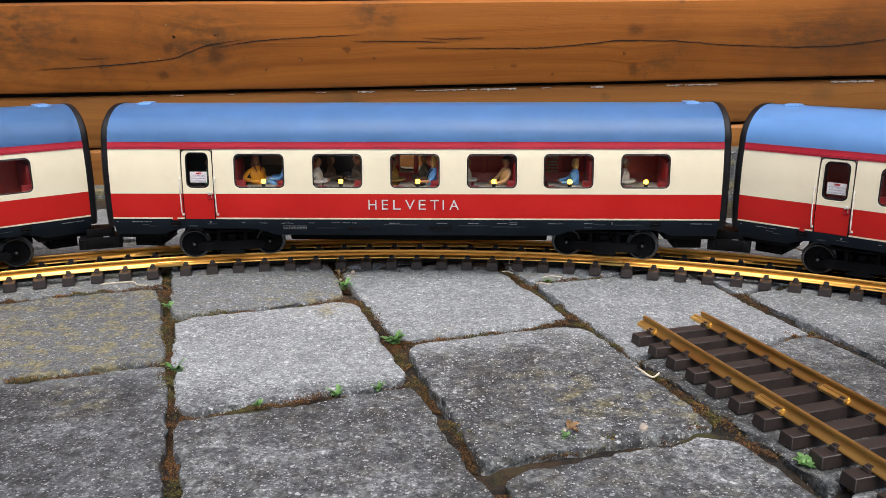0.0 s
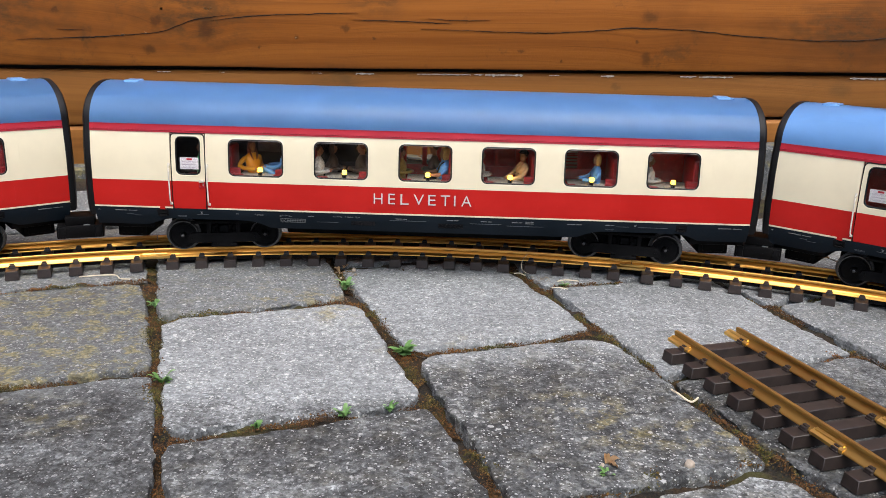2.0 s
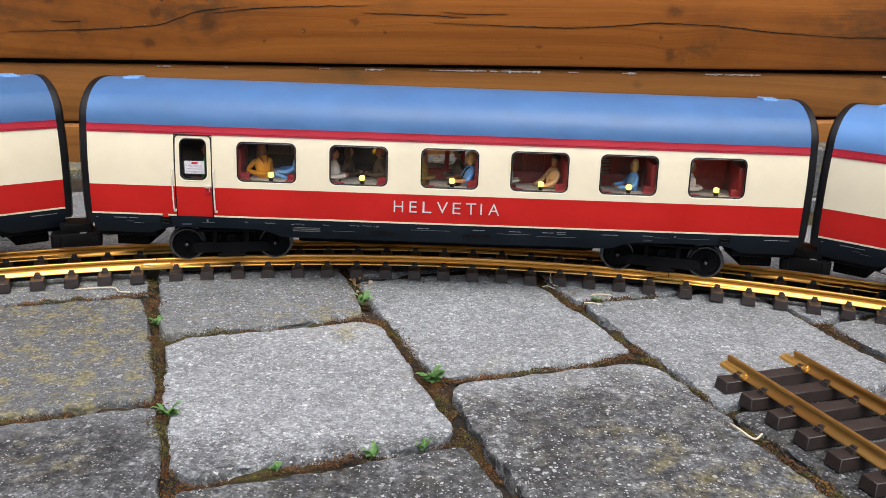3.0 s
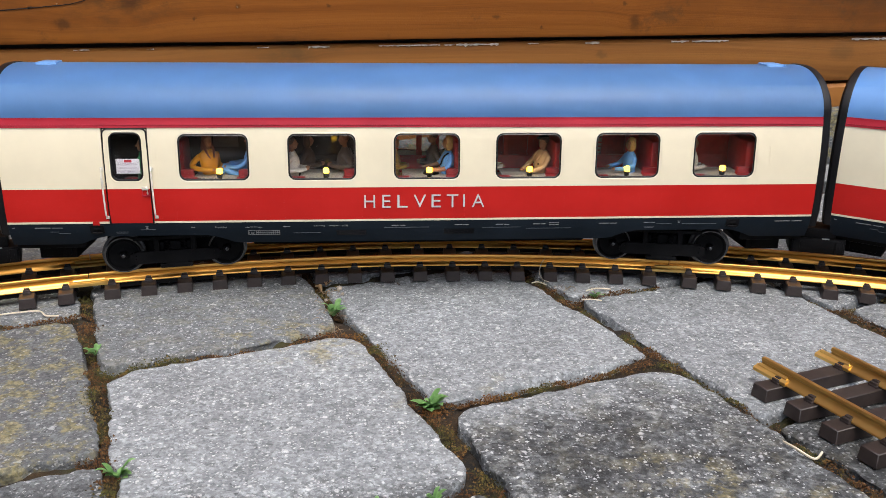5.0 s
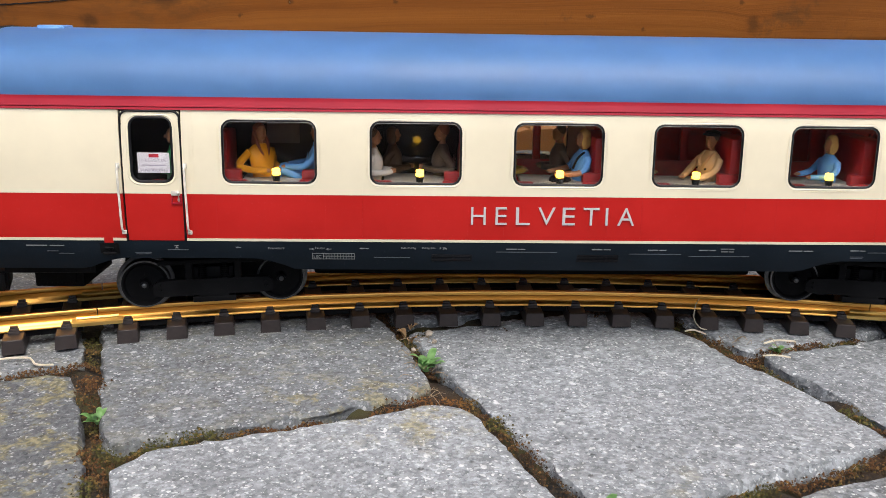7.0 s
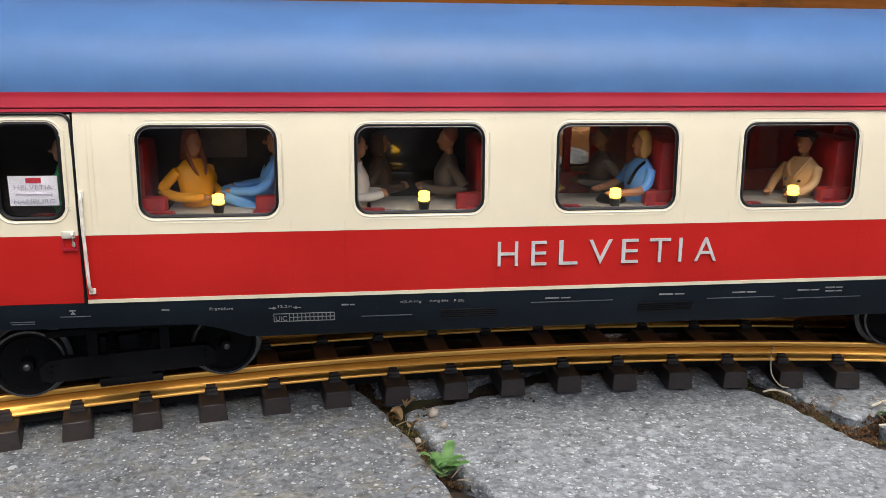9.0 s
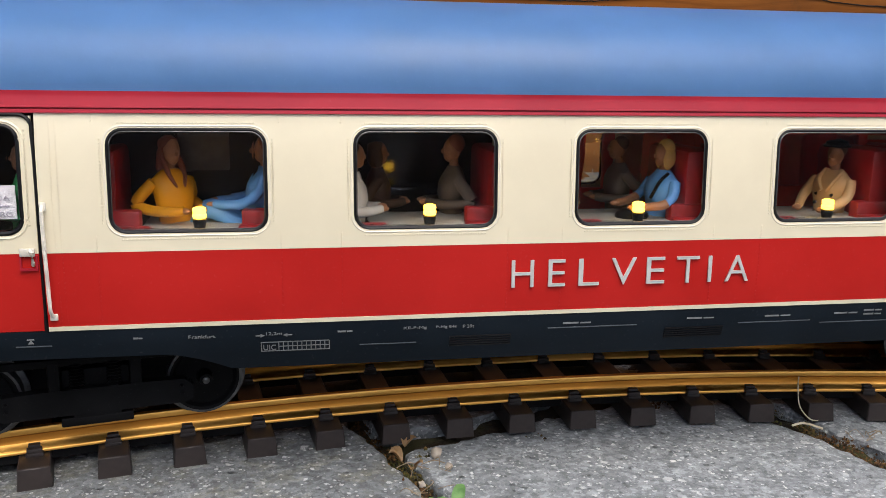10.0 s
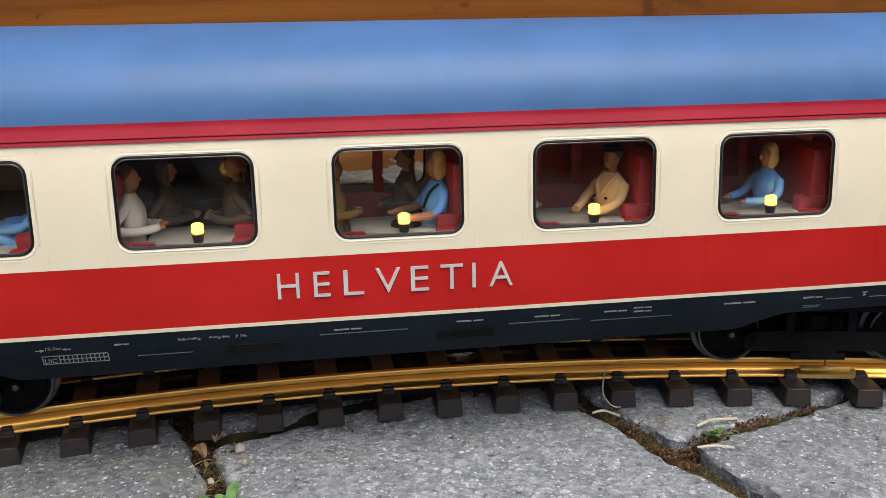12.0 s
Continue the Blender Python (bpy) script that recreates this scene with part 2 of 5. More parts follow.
def moss():
    m = Nodes("moss_soil", 0.95)
    w = m.place()
    a = m.noise(w, 38, 4, 0.65)
    b = m.noise(w, 420, 4, 0.7)
    col = m.mix(m.ramp(a, 0.38, 0.62), (0.006, 0.005, 0.003), (0.030, 0.016, 0.005))
    col = m.mix(m.ramp(m.noise(w, 24, 3, 0.6), 0.5, 0.64, 0.0, 0.8), col, (0.045, 0.042, 0.007))
    col = m.mix(m.ramp(b, 0.5, 0.75, 0.0, 0.6), col, (0.070, 0.042, 0.012))
    return m.done(col, 0.95, m.bump(b, 0.9, 0.002))


def leafy(name, a, b):
    m = Nodes(name, 0.5)
    v = m.coords()
    col = m.mix(m.ramp(m.noise(v, 260, 3), 0.3, 0.7), a, b)
    return m.done(m.mix(m.math("MULTIPLY", m.island(), 0.5), col, b), 0.5)


def plain(name, color, rough=0.6, metal=0.0, var=0.25, scale=220.0):
    m = Nodes(name, rough, metal)
    n1 = m.noise(m.coords(), scale, 4, 0.6)
    col = m.mix(m.ramp(n1, 0.3, 0.72), tuple(c * (1 - var) for c in color), tuple(min(1, c * (1 + var * 0.5)) for c in color))
    return m.done(col, rough, m.bump(n1, 0.12, 0.0004))


def glass_mat():
    m = Nodes("window_glass", 0.02)
    m.b.inputs["Transmission Weight"].default_value = 1.0
    m.b.inputs["IOR"].default_value = 1.45
    return m.done((0.86, 0.85, 0.85))


def glow(name, color, strength):
    m = Nodes(name, 0.4)
    m.b.inputs["Emission Color"].default_value = (*color, 1)
    m.b.inputs["Emission Strength"].default_value = strength
    return m.done(color)


CREAM = paint("cream_lacquer", (0.745, 0.675, 0.49), 0.38, 0.05)
RED = paint("red_lacquer", (0.45, 0.013, 0.010), 0.42, 0.10, spec=0.2)
TRIM_RED = paint("crimson_moulding", (0.36, 0.012, 0.026), 0.38, 0.12, spec=0.35)
BLUE = paint("blue_roof_lacquer", (0.128, 0.297, 0.590), 0.37, 0.08)
NAVY = paint("navy_skirt_lacquer", (0.006, 0.011, 0.017), 0.5, 0.2, spec=0.14)
BLACK = paint("black_rubber", (0.005, 0.005, 0.006), 0.45, 0.3, spec=0.22)
BOGIE = paint("black_underframe", (0.0045, 0.0045, 0.005), 0.55, 0.35, spec=0.08)
WHITE = plain("white_print", (0.21, 0.22, 0.22), 0.5)
GREYPRINT = plain("grey_print", (0.10, 0.115, 0.13), 0.5)
SILVER = plain("silver_letters", (0.68, 0.70, 0.66), 0.42, 0.4, 0.15)
WHEEL = plain("dull_wheel_steel", (0.15, 0.15, 0.15), 0.45, 1.0, 0.4)
CHROME = plain("bright_steel", (0.62, 0.62, 0.60), 0.28, 1.0, 0.2)
IVORY = plain("ivory_handrail", (0.72, 0.68, 0.58), 0.4)
SEAT = plain("red_seat_plastic", (0.30, 0.009, 0.012), 0.45)
CABIN = plain("dark_red_panelling", (0.60, 0.034, 0.024), 0.4)
DARK = plain("dark_gap", (0.030, 0.025, 0.024), 0.5)
CRACK = plain("crack_shadow", (0.010, 0.005, 0.003), 0.95)
GALLEY = plain("dark_polished_panel", (0.022, 0.020, 0.020), 0.06)
SURROUND = plain("white_surround", (0.74, 0.68, 0.53), 0.35, 0, 0.05)
TABLE = plain("grey_table", (0.42, 0.42, 0.38), 0.45)
LINING = plain("pale_lining", (0.72, 0.66, 0.54), 0.6)
FLOORING = plain("grey_floor", (0.16, 0.15, 0.13), 0.7)
GLASS = glass_mat()
LAMP = glow("lamp_bulb", (1.0, 0.56, 0.045), 6.0)
PAPER = plain("white_paper", (0.80, 0.80, 0.84), 0.6, 0, 0.05)
SLAB = concrete()
BOARD = board_wood()
RAIL = brass("rail_brass", (0.88, 0.47, 0.11), 0.33)
RAIL_WEB = brass("patinated_brass", (0.64, 0.265, 0.042), 0.43)
BRIGHT = brass("joiner_brass", (0.88, 0.60, 0.19), 0.36)
RAIL_OLD = brass("tarnished_brass", (0.54, 0.33, 0.095), 0.42)
TIE = plain("brown_tie_plastic", (0.025, 0.018, 0.016), 0.5, 0, 0.35, 160)
MOSS = moss()
GREEN = leafy("weed_green", (0.09, 0.24, 0.055), (0.24, 0.44, 0.15))
STRAW = leafy("dry_straw", (0.42, 0.36, 0.24), (0.66, 0.60, 0.46))
ROOT = leafy("brown_root", (0.13, 0.085, 0.045), (0.27, 0.20, 0.12))
DEAD = leafy("dead_leaf", (0.30, 0.17, 0.07), (0.45, 0.30, 0.15))


# ---------------------------------------------------------------- mesh tools
def mesh_of(bm, name, *mats, smooth=True):
    me = bpy.data.meshes.new(name)
    bmesh.ops.recalc_face_normals(bm, faces=bm.faces)
    bm.to_mesh(me)
    bm.free()
    for mat in mats:
        me.materials.append(mat)
    if smooth:
        me.shade_smooth()
        me.set_sharp_from_angle(angle=radians(38))
    return me


def part(name, bm, material, parent, label="", smooth=True):
    """Links a bmesh as one mesh object under a thing or under a part."""
    mats = material if isinstance(material, (list, tuple)) else (material,)
    ob = new(name, mesh_of(bm, name, *mats, smooth=smooth))
    ob.parent = parent
    return tagged(ob, label)


def thing(name, label, category, m=None, group="", kind=""):
    ob = new(name)
    ob.empty_display_size = 0.02
    if m is not None:
        ob.matrix_basis = m
    return tagged(ob, label, category, group, kind)


def solid(name, bm, material, label, category, group="", kind="", m=None, smooth=True):
    mats = material if isinstance(material, (list, tuple)) else (material,)
    ob = new(name, mesh_of(bm, name, *mats, smooth=smooth))
    if m is not None:
        ob.matrix_basis = m
    return tagged(ob, label, category, group, kind)


def box(bm, x0, x1, y0, y1, z0, z1, bevel=0.0, m=None, mat=0):
    out = bmesh.ops.create_cube(bm, size=1.0)
    vs = out["verts"]
    for v in vs:
        v.co = Vector((x0 + (v.co.x + 0.5) * (x1 - x0), y0 + (v.co.y + 0.5) * (y1 - y0), z0 + (v.co.z + 0.5) * (z1 - z0)))
    faces = {f for v in vs for f in v.link_faces}
    if bevel:
        edges = {e for v in vs for e in v.link_edges}
        r = bmesh.ops.bevel(bm, geom=list(edges), offset=bevel, segments=2, affect="EDGES", profile=0.5)
        faces = set(r["faces"]) | {f for f in faces if f.is_valid}
        vs = list({v for f in faces for v in f.verts})
    for f in faces:
        f.material_index = mat
    if m is not None:
        bmesh.ops.transform(bm, matrix=m, verts=list(vs))
    return bm


def rod(bm, a, b, r0, r1=None, n=8, mat=0, caps=True):
    a, b = Vector(a), Vector(b)
    r1 = r0 if r1 is None else r1
    q = (b - a).to_track_quat("Z", "Y")
    rings = []
    for p, r in ((a, r0), (b, r1)):
        rings.append([bm.verts.new(p + q @ Vector((r * math.cos(2 * math.pi * i / n), r * math.sin(2 * math.pi * i / n), 0))) for i in range(n)])
    fs = [bm.faces.new((rings[0][i], rings[0][(i + 1) % n], rings[1][(i + 1) % n], rings[1][i])) for i in range(n)]
    if caps:
        fs += [bm.faces.new(rings[0][::-1]), bm.faces.new(rings[1])]
    for f in fs:
        f.material_index = mat
    return bm


def pipe(bm, points, radius, n=6, mat=0, closed=False):
    pts = [Vector(p) for p in points]
    rings = []
    for i, p in enumerate(pts):
        a = pts[i - 1] if (i or closed) else pts[i]
        b = pts[(i + 1) % len(pts)] if (i + 1 < len(pts) or closed) else pts[i]
        q = (b - a).to_track_quat("Z", "Y")
        r = radius(i / max(1, len(pts) - 1)) if callable(radius) else radius
        rings.append([bm.verts.new(p + q @ Vector((r * math.cos(2 * math.pi * k / n), r * math.sin(2 * math.pi * k / n), 0))) for k in range(n)])
    pairs = list(zip(rings, rings[1:])) + ([(rings[-1], rings[0])] if closed else [])
    for r0, r1 in pairs:
        for k in range(n):
            f = bm.faces.new((r0[k], r0[(k + 1) % n], r1[(k + 1) % n], r1[k]))
            f.material_index = mat
    if not closed:
        bm.faces.new(rings[0][::-1]).material_index = mat
        bm.faces.new(rings[-1]).material_index = mat
    return bm


def ball(bm, centre, rx, ry, rz, mat=0, seg=12, rings=8):
    out = bmesh.ops.create_uvsphere(bm, u_segments=seg, v_segments=rings, radius=1.0)
    for v in out["verts"]:
        v.co = Vector((centre[0] + v.co.x * rx, centre[1] + v.co.y * ry, centre[2] + v.co.z * rz))
    for f in {f for v in out["verts"] for f in v.link_faces}:
        f.material_index = mat
    return bm


def lathe(bm, profile, n=16, m=None, mat=0):
    """Turns (radius, height) pairs round z."""
    rings = [[bm.verts.new((r * math.cos(2 * math.pi * k / n), r * math.sin(2 * math.pi * k / n), h)) for k in range(n)] for r, h in profile]
    for r0, r1 in zip(rings, rings[1:]):
        for k in range(n):
            bm.faces.new((r0[k], r0[(k + 1) % n], r1[(k + 1) % n], r1[k])).material_index = mat
    for ring, flip in ((rings[0], True), (rings[-1], False)):
        bm.faces.new(ring[::-1] if flip else ring).material_index = mat
    if m is not None:
        bmesh.ops.transform(bm, matrix=m, verts=[v for r in rings for v in r])
    return bm


def writing(name, text, height, material, parent, m, label="", width=None, deep=0.0002, middle=True, thin=0.0):
    """Raised lettering in the built-in font, as a mesh, fitted to a height and, if given, a width."""
    cu = bpy.data.curves.new(name, "FONT")
    cu.body, cu.size, cu.extrude, cu.offset = text, 1.0, 0.02, -thin
    tmp = new(name, cu)
    me = bpy.data.meshes.new_from_object(tmp.evaluated_get(bpy.context.evaluated_depsgraph_get()))
    bpy.data.objects.remove(tmp)
    bpy.data.curves.remove(cu)
    co = np.empty(len(me.vertices) * 3)
    me.vertices.foreach_get("co", co)
    co = co.reshape(-1, 3)
    lo, hi = co.min(0), co.max(0)
    s = height / (hi[1] - lo[1])
    sx = s if width is None else width / (hi[0] - lo[0])
    co = (co - lo) * (sx, s, deep / (hi[2] - lo[2]))
    if middle:
        co[:, 0] -= sx * (hi[0] - lo[0]) / 2
    me.vertices.foreach_set("co", co.ravel())
    me.materials.clear()
    me.materials.append(material)
    ob = new(name, me)
    ob.parent = parent
    ob.matrix_basis = m
    return tagged(ob, label)


UPRIGHT = pose(0, 0, 0, 90, 0, 0)

# ---------------------------------------------------------------- ground and fence
GROUND = -0.016
bm = bmesh.new()
bmesh.ops.create_grid(bm, x_segments=4, y_segments=4, size=60)
solid("ground", bm, MOSS, "dark mossy soil under and around the slabs", "ground", kind="structure", m=pose(0, 0, GROUND))

pavement = thing("pavement", "weathered grey concrete slabs with mossy joints", "paving", kind="structure")
# soil and moss in the joints, nearly flush with the slabs
def filled(x, y):
    """How full of moss a joint is, 0 to 1."""
    h = 0.5 + 0.9 * noise.noise(Vector((x * 26, y * 26, 3))) + 0.35 * noise.noise(Vector((x * 90, y * 90, 3)))
    return max(0.0, min(1.0, h))


def patch(name, x0, x1, y0, y1, step, low, high, label):
    nx, ny = int((x1 - x0) / step), int((y1 - y0) / step)
    verts, faces = [], []
    for j in range(ny + 1):
        for i in range(nx + 1):
            x, y = x0 + (x1 - x0) * i / nx, y0 + (y1 - y0) * j / ny
            verts.append((x, y, low + (high - low) * filled(x, y)))
    for j in range(ny):
        for i in range(nx):
            a = j * (nx + 1) + i
            faces.append((a, a + 1, a + nx + 2, a + nx + 1))
    me = bpy.data.meshes.new(name)
    me.from_pydata(verts, [], faces)
    me.materials.append(MOSS)
    me.shade_smooth()
    return tagged(new(name, me), label, "moss", "", "stuff")


patch("joint_moss", -0.62, 0.72, 0.72, 1.50, 0.0036, -0.0112, -0.0020, "brown and green moss filling the slab joints")

U = Vector((math.cos(radians(20)), math.sin(radians(20)), 0))
V = Vector((math.sin(radians(20)), -math.cos(radians(20)), 0))
LONG, GAP = 0.2065, 0.0095
# columns of slabs: left and right edge along U, one joint along V
COLUMNS = [(-0.285 - 0.166 * k, -0.130 - 0.166 * k, -1.21 + 0.09 * (k % 3)) for k in range(4)]
COLUMNS += [(-0.119, 0.036, -1.15), (0.045, 0.200, -1.083), (0.209, 0.370, -1.187), (0.3810, 0.538, -1.066),
            (0.550, 0.713, -1.182), (0.724, 0.884, -1.086)]
COLUMNS += [(0.896 + 0.166 * k, 1.051 + 0.166 * k, -1.16 + 0.085 * (k % 3)) for k in range(4)]


def slab_mesh(seed, long, wide):
    """A slab with worn, wavy edges and unevenly broken corners."""
    rng = random.Random(seed)
    a, b = wide / 2, long / 2
    outline = []
    for sx, sy, start in ((1, 1, 0), (-1, 1, 90), (-1, -1, 180), (1, -1, 270)):
        r = rng.choice((0.004, 0.006, 0.008, 0.012, 0.020))
        cx, cy = sx * (a - r - rng.uniform(0, 0.002)), sy * (b - r - rng.uniform(0, 0.002))
        for k in range(6):
            t = radians(start + 18 * k)
            outline.append((cx + r * math.cos(t), cy + r * math.sin(t)))
    dense = []
    for (x0, y0), (x1, y1) in zip(outline, outline[1:] + outline[:1]):
        steps = max(1, int(math.hypot(x1 - x0, y1 - y0) / 0.0032))
        dense += [(x0 + (x1 - x0) * k / steps, y0 + (y1 - y0) * k / steps) for k in range(steps)]
    bm = bmesh.new()
    loops = []
    for inset, z in ((0.0, GROUND), (0.0, -0.0036), (0.0003, -0.0012), (0.0013, -0.0002), (0.0045, 0.0)):
        loop = []
        for x, y in dense:
            wob = 0.0045 * noise.noise(Vector((x * 14 + seed * 3.1, y * 14, seed))) + 0.0030 * noise.noise(Vector((x * 60 + seed * 3.1, y * 60, seed + z * 90)))
            wob += 0.0023 * noise.noise(Vector((x * 200, y * 200, seed + 9 + z * 420)))
            d = math.hypot(x, y)
            s = 1 - (inset + max(-0.0030, wob) - 0.0012) / d
            lift = noise.noise(Vector((x * 90, y * 90, seed + 4))) * 0.0008 if z > -0.005 else 0
            loop.append(bm.verts.new((x * s, y * s, z + lift)))
        loops.append(loop)
    n = len(dense)
    for l0, l1 in zip(loops, loops[1:]):
        for k in range(n):
            bm.faces.new((l0[k], l0[(k + 1) % n], l1[(k + 1) % n], l1[k]))
    bm.faces.new(loops[-1])
    return mesh_of(bm, "slab", SLAB)


def slab_at(u, v, tilt, seed):
    p = U * u + V * v
    rng = random.Random(seed)
    return Matrix.Translation((p.x, p.y, rng.uniform(-0.0012, 0.0008))) @ pose(0, 0, 0, rng.uniform(-tilt, tilt), rng.uniform(-tilt, tilt), 20 + rng.uniform(-2.2, 2.2))


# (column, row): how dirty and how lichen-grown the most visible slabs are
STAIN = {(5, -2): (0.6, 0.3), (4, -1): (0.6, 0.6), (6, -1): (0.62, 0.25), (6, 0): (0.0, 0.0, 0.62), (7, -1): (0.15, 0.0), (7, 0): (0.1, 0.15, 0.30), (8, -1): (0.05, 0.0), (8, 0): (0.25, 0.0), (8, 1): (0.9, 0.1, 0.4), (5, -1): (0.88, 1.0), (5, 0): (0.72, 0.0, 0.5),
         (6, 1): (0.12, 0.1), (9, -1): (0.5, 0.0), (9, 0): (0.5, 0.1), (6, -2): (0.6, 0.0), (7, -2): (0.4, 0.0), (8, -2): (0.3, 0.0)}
SLABS = []
for c, (u0, u1, joint) in enumerate(COLUMNS):
    for k in range(-5, 6):
        # the slab in front of the coach's middle is longer than the rest
        longer = 0.016 if (c, k) == (7, -1) else 0.0
        shift = 0.0 if c != 7 else 0.0085 if k >= 0 else -0.008 if k == -1 else -0.016
        SLABS.append((u1 - u0, LONG + longer, (u0 + u1) / 2, joint + (k + 0.5) * LONG + shift, c * 31 + k + 200, STAIN.get((c, k))))

# fence of horizontal boards behind the track
FENCE = 1.82
fence = thing("wall_north", "orange-brown glazed timber fence of horizontal boards", "fence", kind="structure")


def board(z0, z1, y, seed, rise=0.0, climb=0.0):
    """One long board with softened, slightly wavy edges; rise and climb slope its lower and upper edge."""
    bm = bmesh.new()
    length, n = 4.4, 140
    rows = []
    prof = ((0.032, 0, 0), (0.003, 0, 0), (0.0, 0, 0.004), (0.0, 1, -0.0045), (0.0045, 1, 0), (0.032, 1, 0))
    for i in range(n + 1):
        x = -length / 2 + length * i / n
        w = noise.noise(Vector((x * 3, seed, 0))) * 0.0012 + noise.noise(Vector((x * 21, seed, 3))) * 0.0005
        edges = (z0 + rise * x, z1 + climb * x)
        rows.append([bm.verts.new((x, dy + noise.noise(Vector((x * 2, seed + 5, up))) * 0.001, edges[up] + dz + w)) for dy, up, dz in prof])
    for r0, r1 in zip(rows, rows[1:]):
        for k in range(len(prof)):
            bm.faces.new((r0[k], r0[(k + 1) % len(prof)], r1[(k + 1) % len(prof)], r1[k]))
    bm.faces.new(rows[0])
    bm.faces.new(rows[-1][::-1])
    ob = part("board", bm, BOARD, fence)
    ob.location = (0, y, 0)
    ob.color = (1.0 if seed > 8 else 0.25, 0, 0, 1)
    return ob


SLOPE = 0.019
BOARDS = [(0.012, 0.0775, 0.04, 0.04), (0.0815, 0.1518, 0.04, SLOPE)] + [(0.1582, 0.2845, SLOPE, 0.002)] + [(0.2905 + 0.1305 * k, 0.4150 + 0.1305 * k, 0.002, 0.002) for k in range(12)]
for k, (z0, z1, rise, climb) in enumerate(BOARDS):
    board(z0, z1, FENCE + (0.010 if k < 2 else 0.0), k * 7.3, rise, climb)
# sloping concrete footing under the fence
bm = bmesh.new()
rows = []
for i in range(41):
    x = -2.2 + 4.4 * i / 40
    top = max(-0.004, 0.0335 + 0.062 * x)
    rows.append([bm.verts.new((x, yy, z)) for yy, z in ((FENCE - 0.03, GROUND), (FENCE - 0.03, top - 0.004), (FENCE - 0.026, top), (FENCE + 0.04, top), (FENCE + 0.04, GROUND))])
for r0, r1 in zip(rows, rows[1:]):
    for k in range(4):
        bm.faces.new((r0[k], r0[k + 1], r1[k + 1], r1[k]))
solid("kerb", bm, SLAB, "grey concrete footing rising along the fence", "kerb", kind="structure")
bm = bmesh.new()
box(bm, -2.2, 2.2, 0.036, 0.05, -0.01, 1.84)
ob = part("backing", bm, DARK, fence)
ob.location = (0, FENCE, 0)

# unseen low wall added behind the camera to cut off low sky light
bm = bmesh.new()
box(bm, -2.4, 2.4, -1.9, -1.7, GROUND, 0.85, 0.01)
solid("wall_south", bm, plain("grey_render", (0.30, 0.29, 0.27), 0.9, 0, 0.2, 30), "added unseen low grey wall that cuts off low sky light", "wall", kind="structure")
# two more unseen walls, added to hold back light from the sides
for name, x, high in (("wall_west", -2.3, 1.6), ("wall_east", 2.3, 1.2)):
    bm = bmesh.new()
    box(bm, x - 0.1, x + 0.1, -1.7, FENCE - 0.03, GROUND, high, 0.01)
    solid(name, bm, bpy.data.materials["grey_render"], "added unseen grey wall that cuts off light from the side", "wall", kind="structure")

# ---------------------------------------------------------------- track
CX, CY, RC = -0.006, 0.439, 0.9445
GAUGE = 0.0242
TOP, FOOT, TIETOP = 0.0174, 0.0098, 0.0078


def arc(angle, radius, z=0.0):
    """A point of the curve: angle in degrees to the right of straight ahead."""
    return Vector((CX + radius * math.sin(radians(angle)), CY + radius * math.cos(radians(angle)), z))


RAIL_LEFT = [(-0.0039, FOOT - 0.0010), (-0.0039, FOOT - 0.0003), (-0.0036, FOOT + 0.0001), (-0.0027, FOOT + 0.0008), (-0.0019, FOOT + 0.0015), (-0.0013, FOOT + 0.0023),
             (-0.0009, FOOT + 0.0033), (-0.0008, TOP - 0.0028), (-0.0014, TOP - 0.0022), (-0.0015, TOP - 0.0006), (-0.0011, TOP)]
RAIL_SECTION = RAIL_LEFT + [(-a, b) for a, b in RAIL_LEFT[::-1]]
WEB = (5, 6, 7, 13, 14, 15)


JOINER_FOOT = [(-0.0047, FOOT - 0.0013), (-0.0047, FOOT + 0.0006), (-0.0040, FOOT + 0.0011), (-0.0024, FOOT + 0.0017), (-0.0013, FOOT + 0.0025), (-0.0013, FOOT - 0.0013)]
JOINER_LIP = [(-0.0024, FOOT + 0.0016), (-0.0024, FOOT + 0.0026), (-0.0017, FOOT + 0.0034), (-0.0009, FOOT + 0.0035), (-0.0009, FOOT + 0.0016)]


def sweep(bm, frames, section, web=()):
    """Draws a section along a line; the faces in web, counted round the section, take the second material."""
    rows = [[bm.verts.new(p + side * a + Vector((0, 0, b))) for a, b in section] for p, side in frames]
    n = len(section)
    for r0, r1 in zip(rows, rows[1:]):
        for k in range(n):
            f = bm.faces.new((r0[k], r0[(k + 1) % n], r1[(k + 1) % n], r1[k]))
            f.material_index = 1 if k in web else 0
    bm.faces.new(rows[0][::-1])
    bm.faces.new(rows[-1])
    return bm


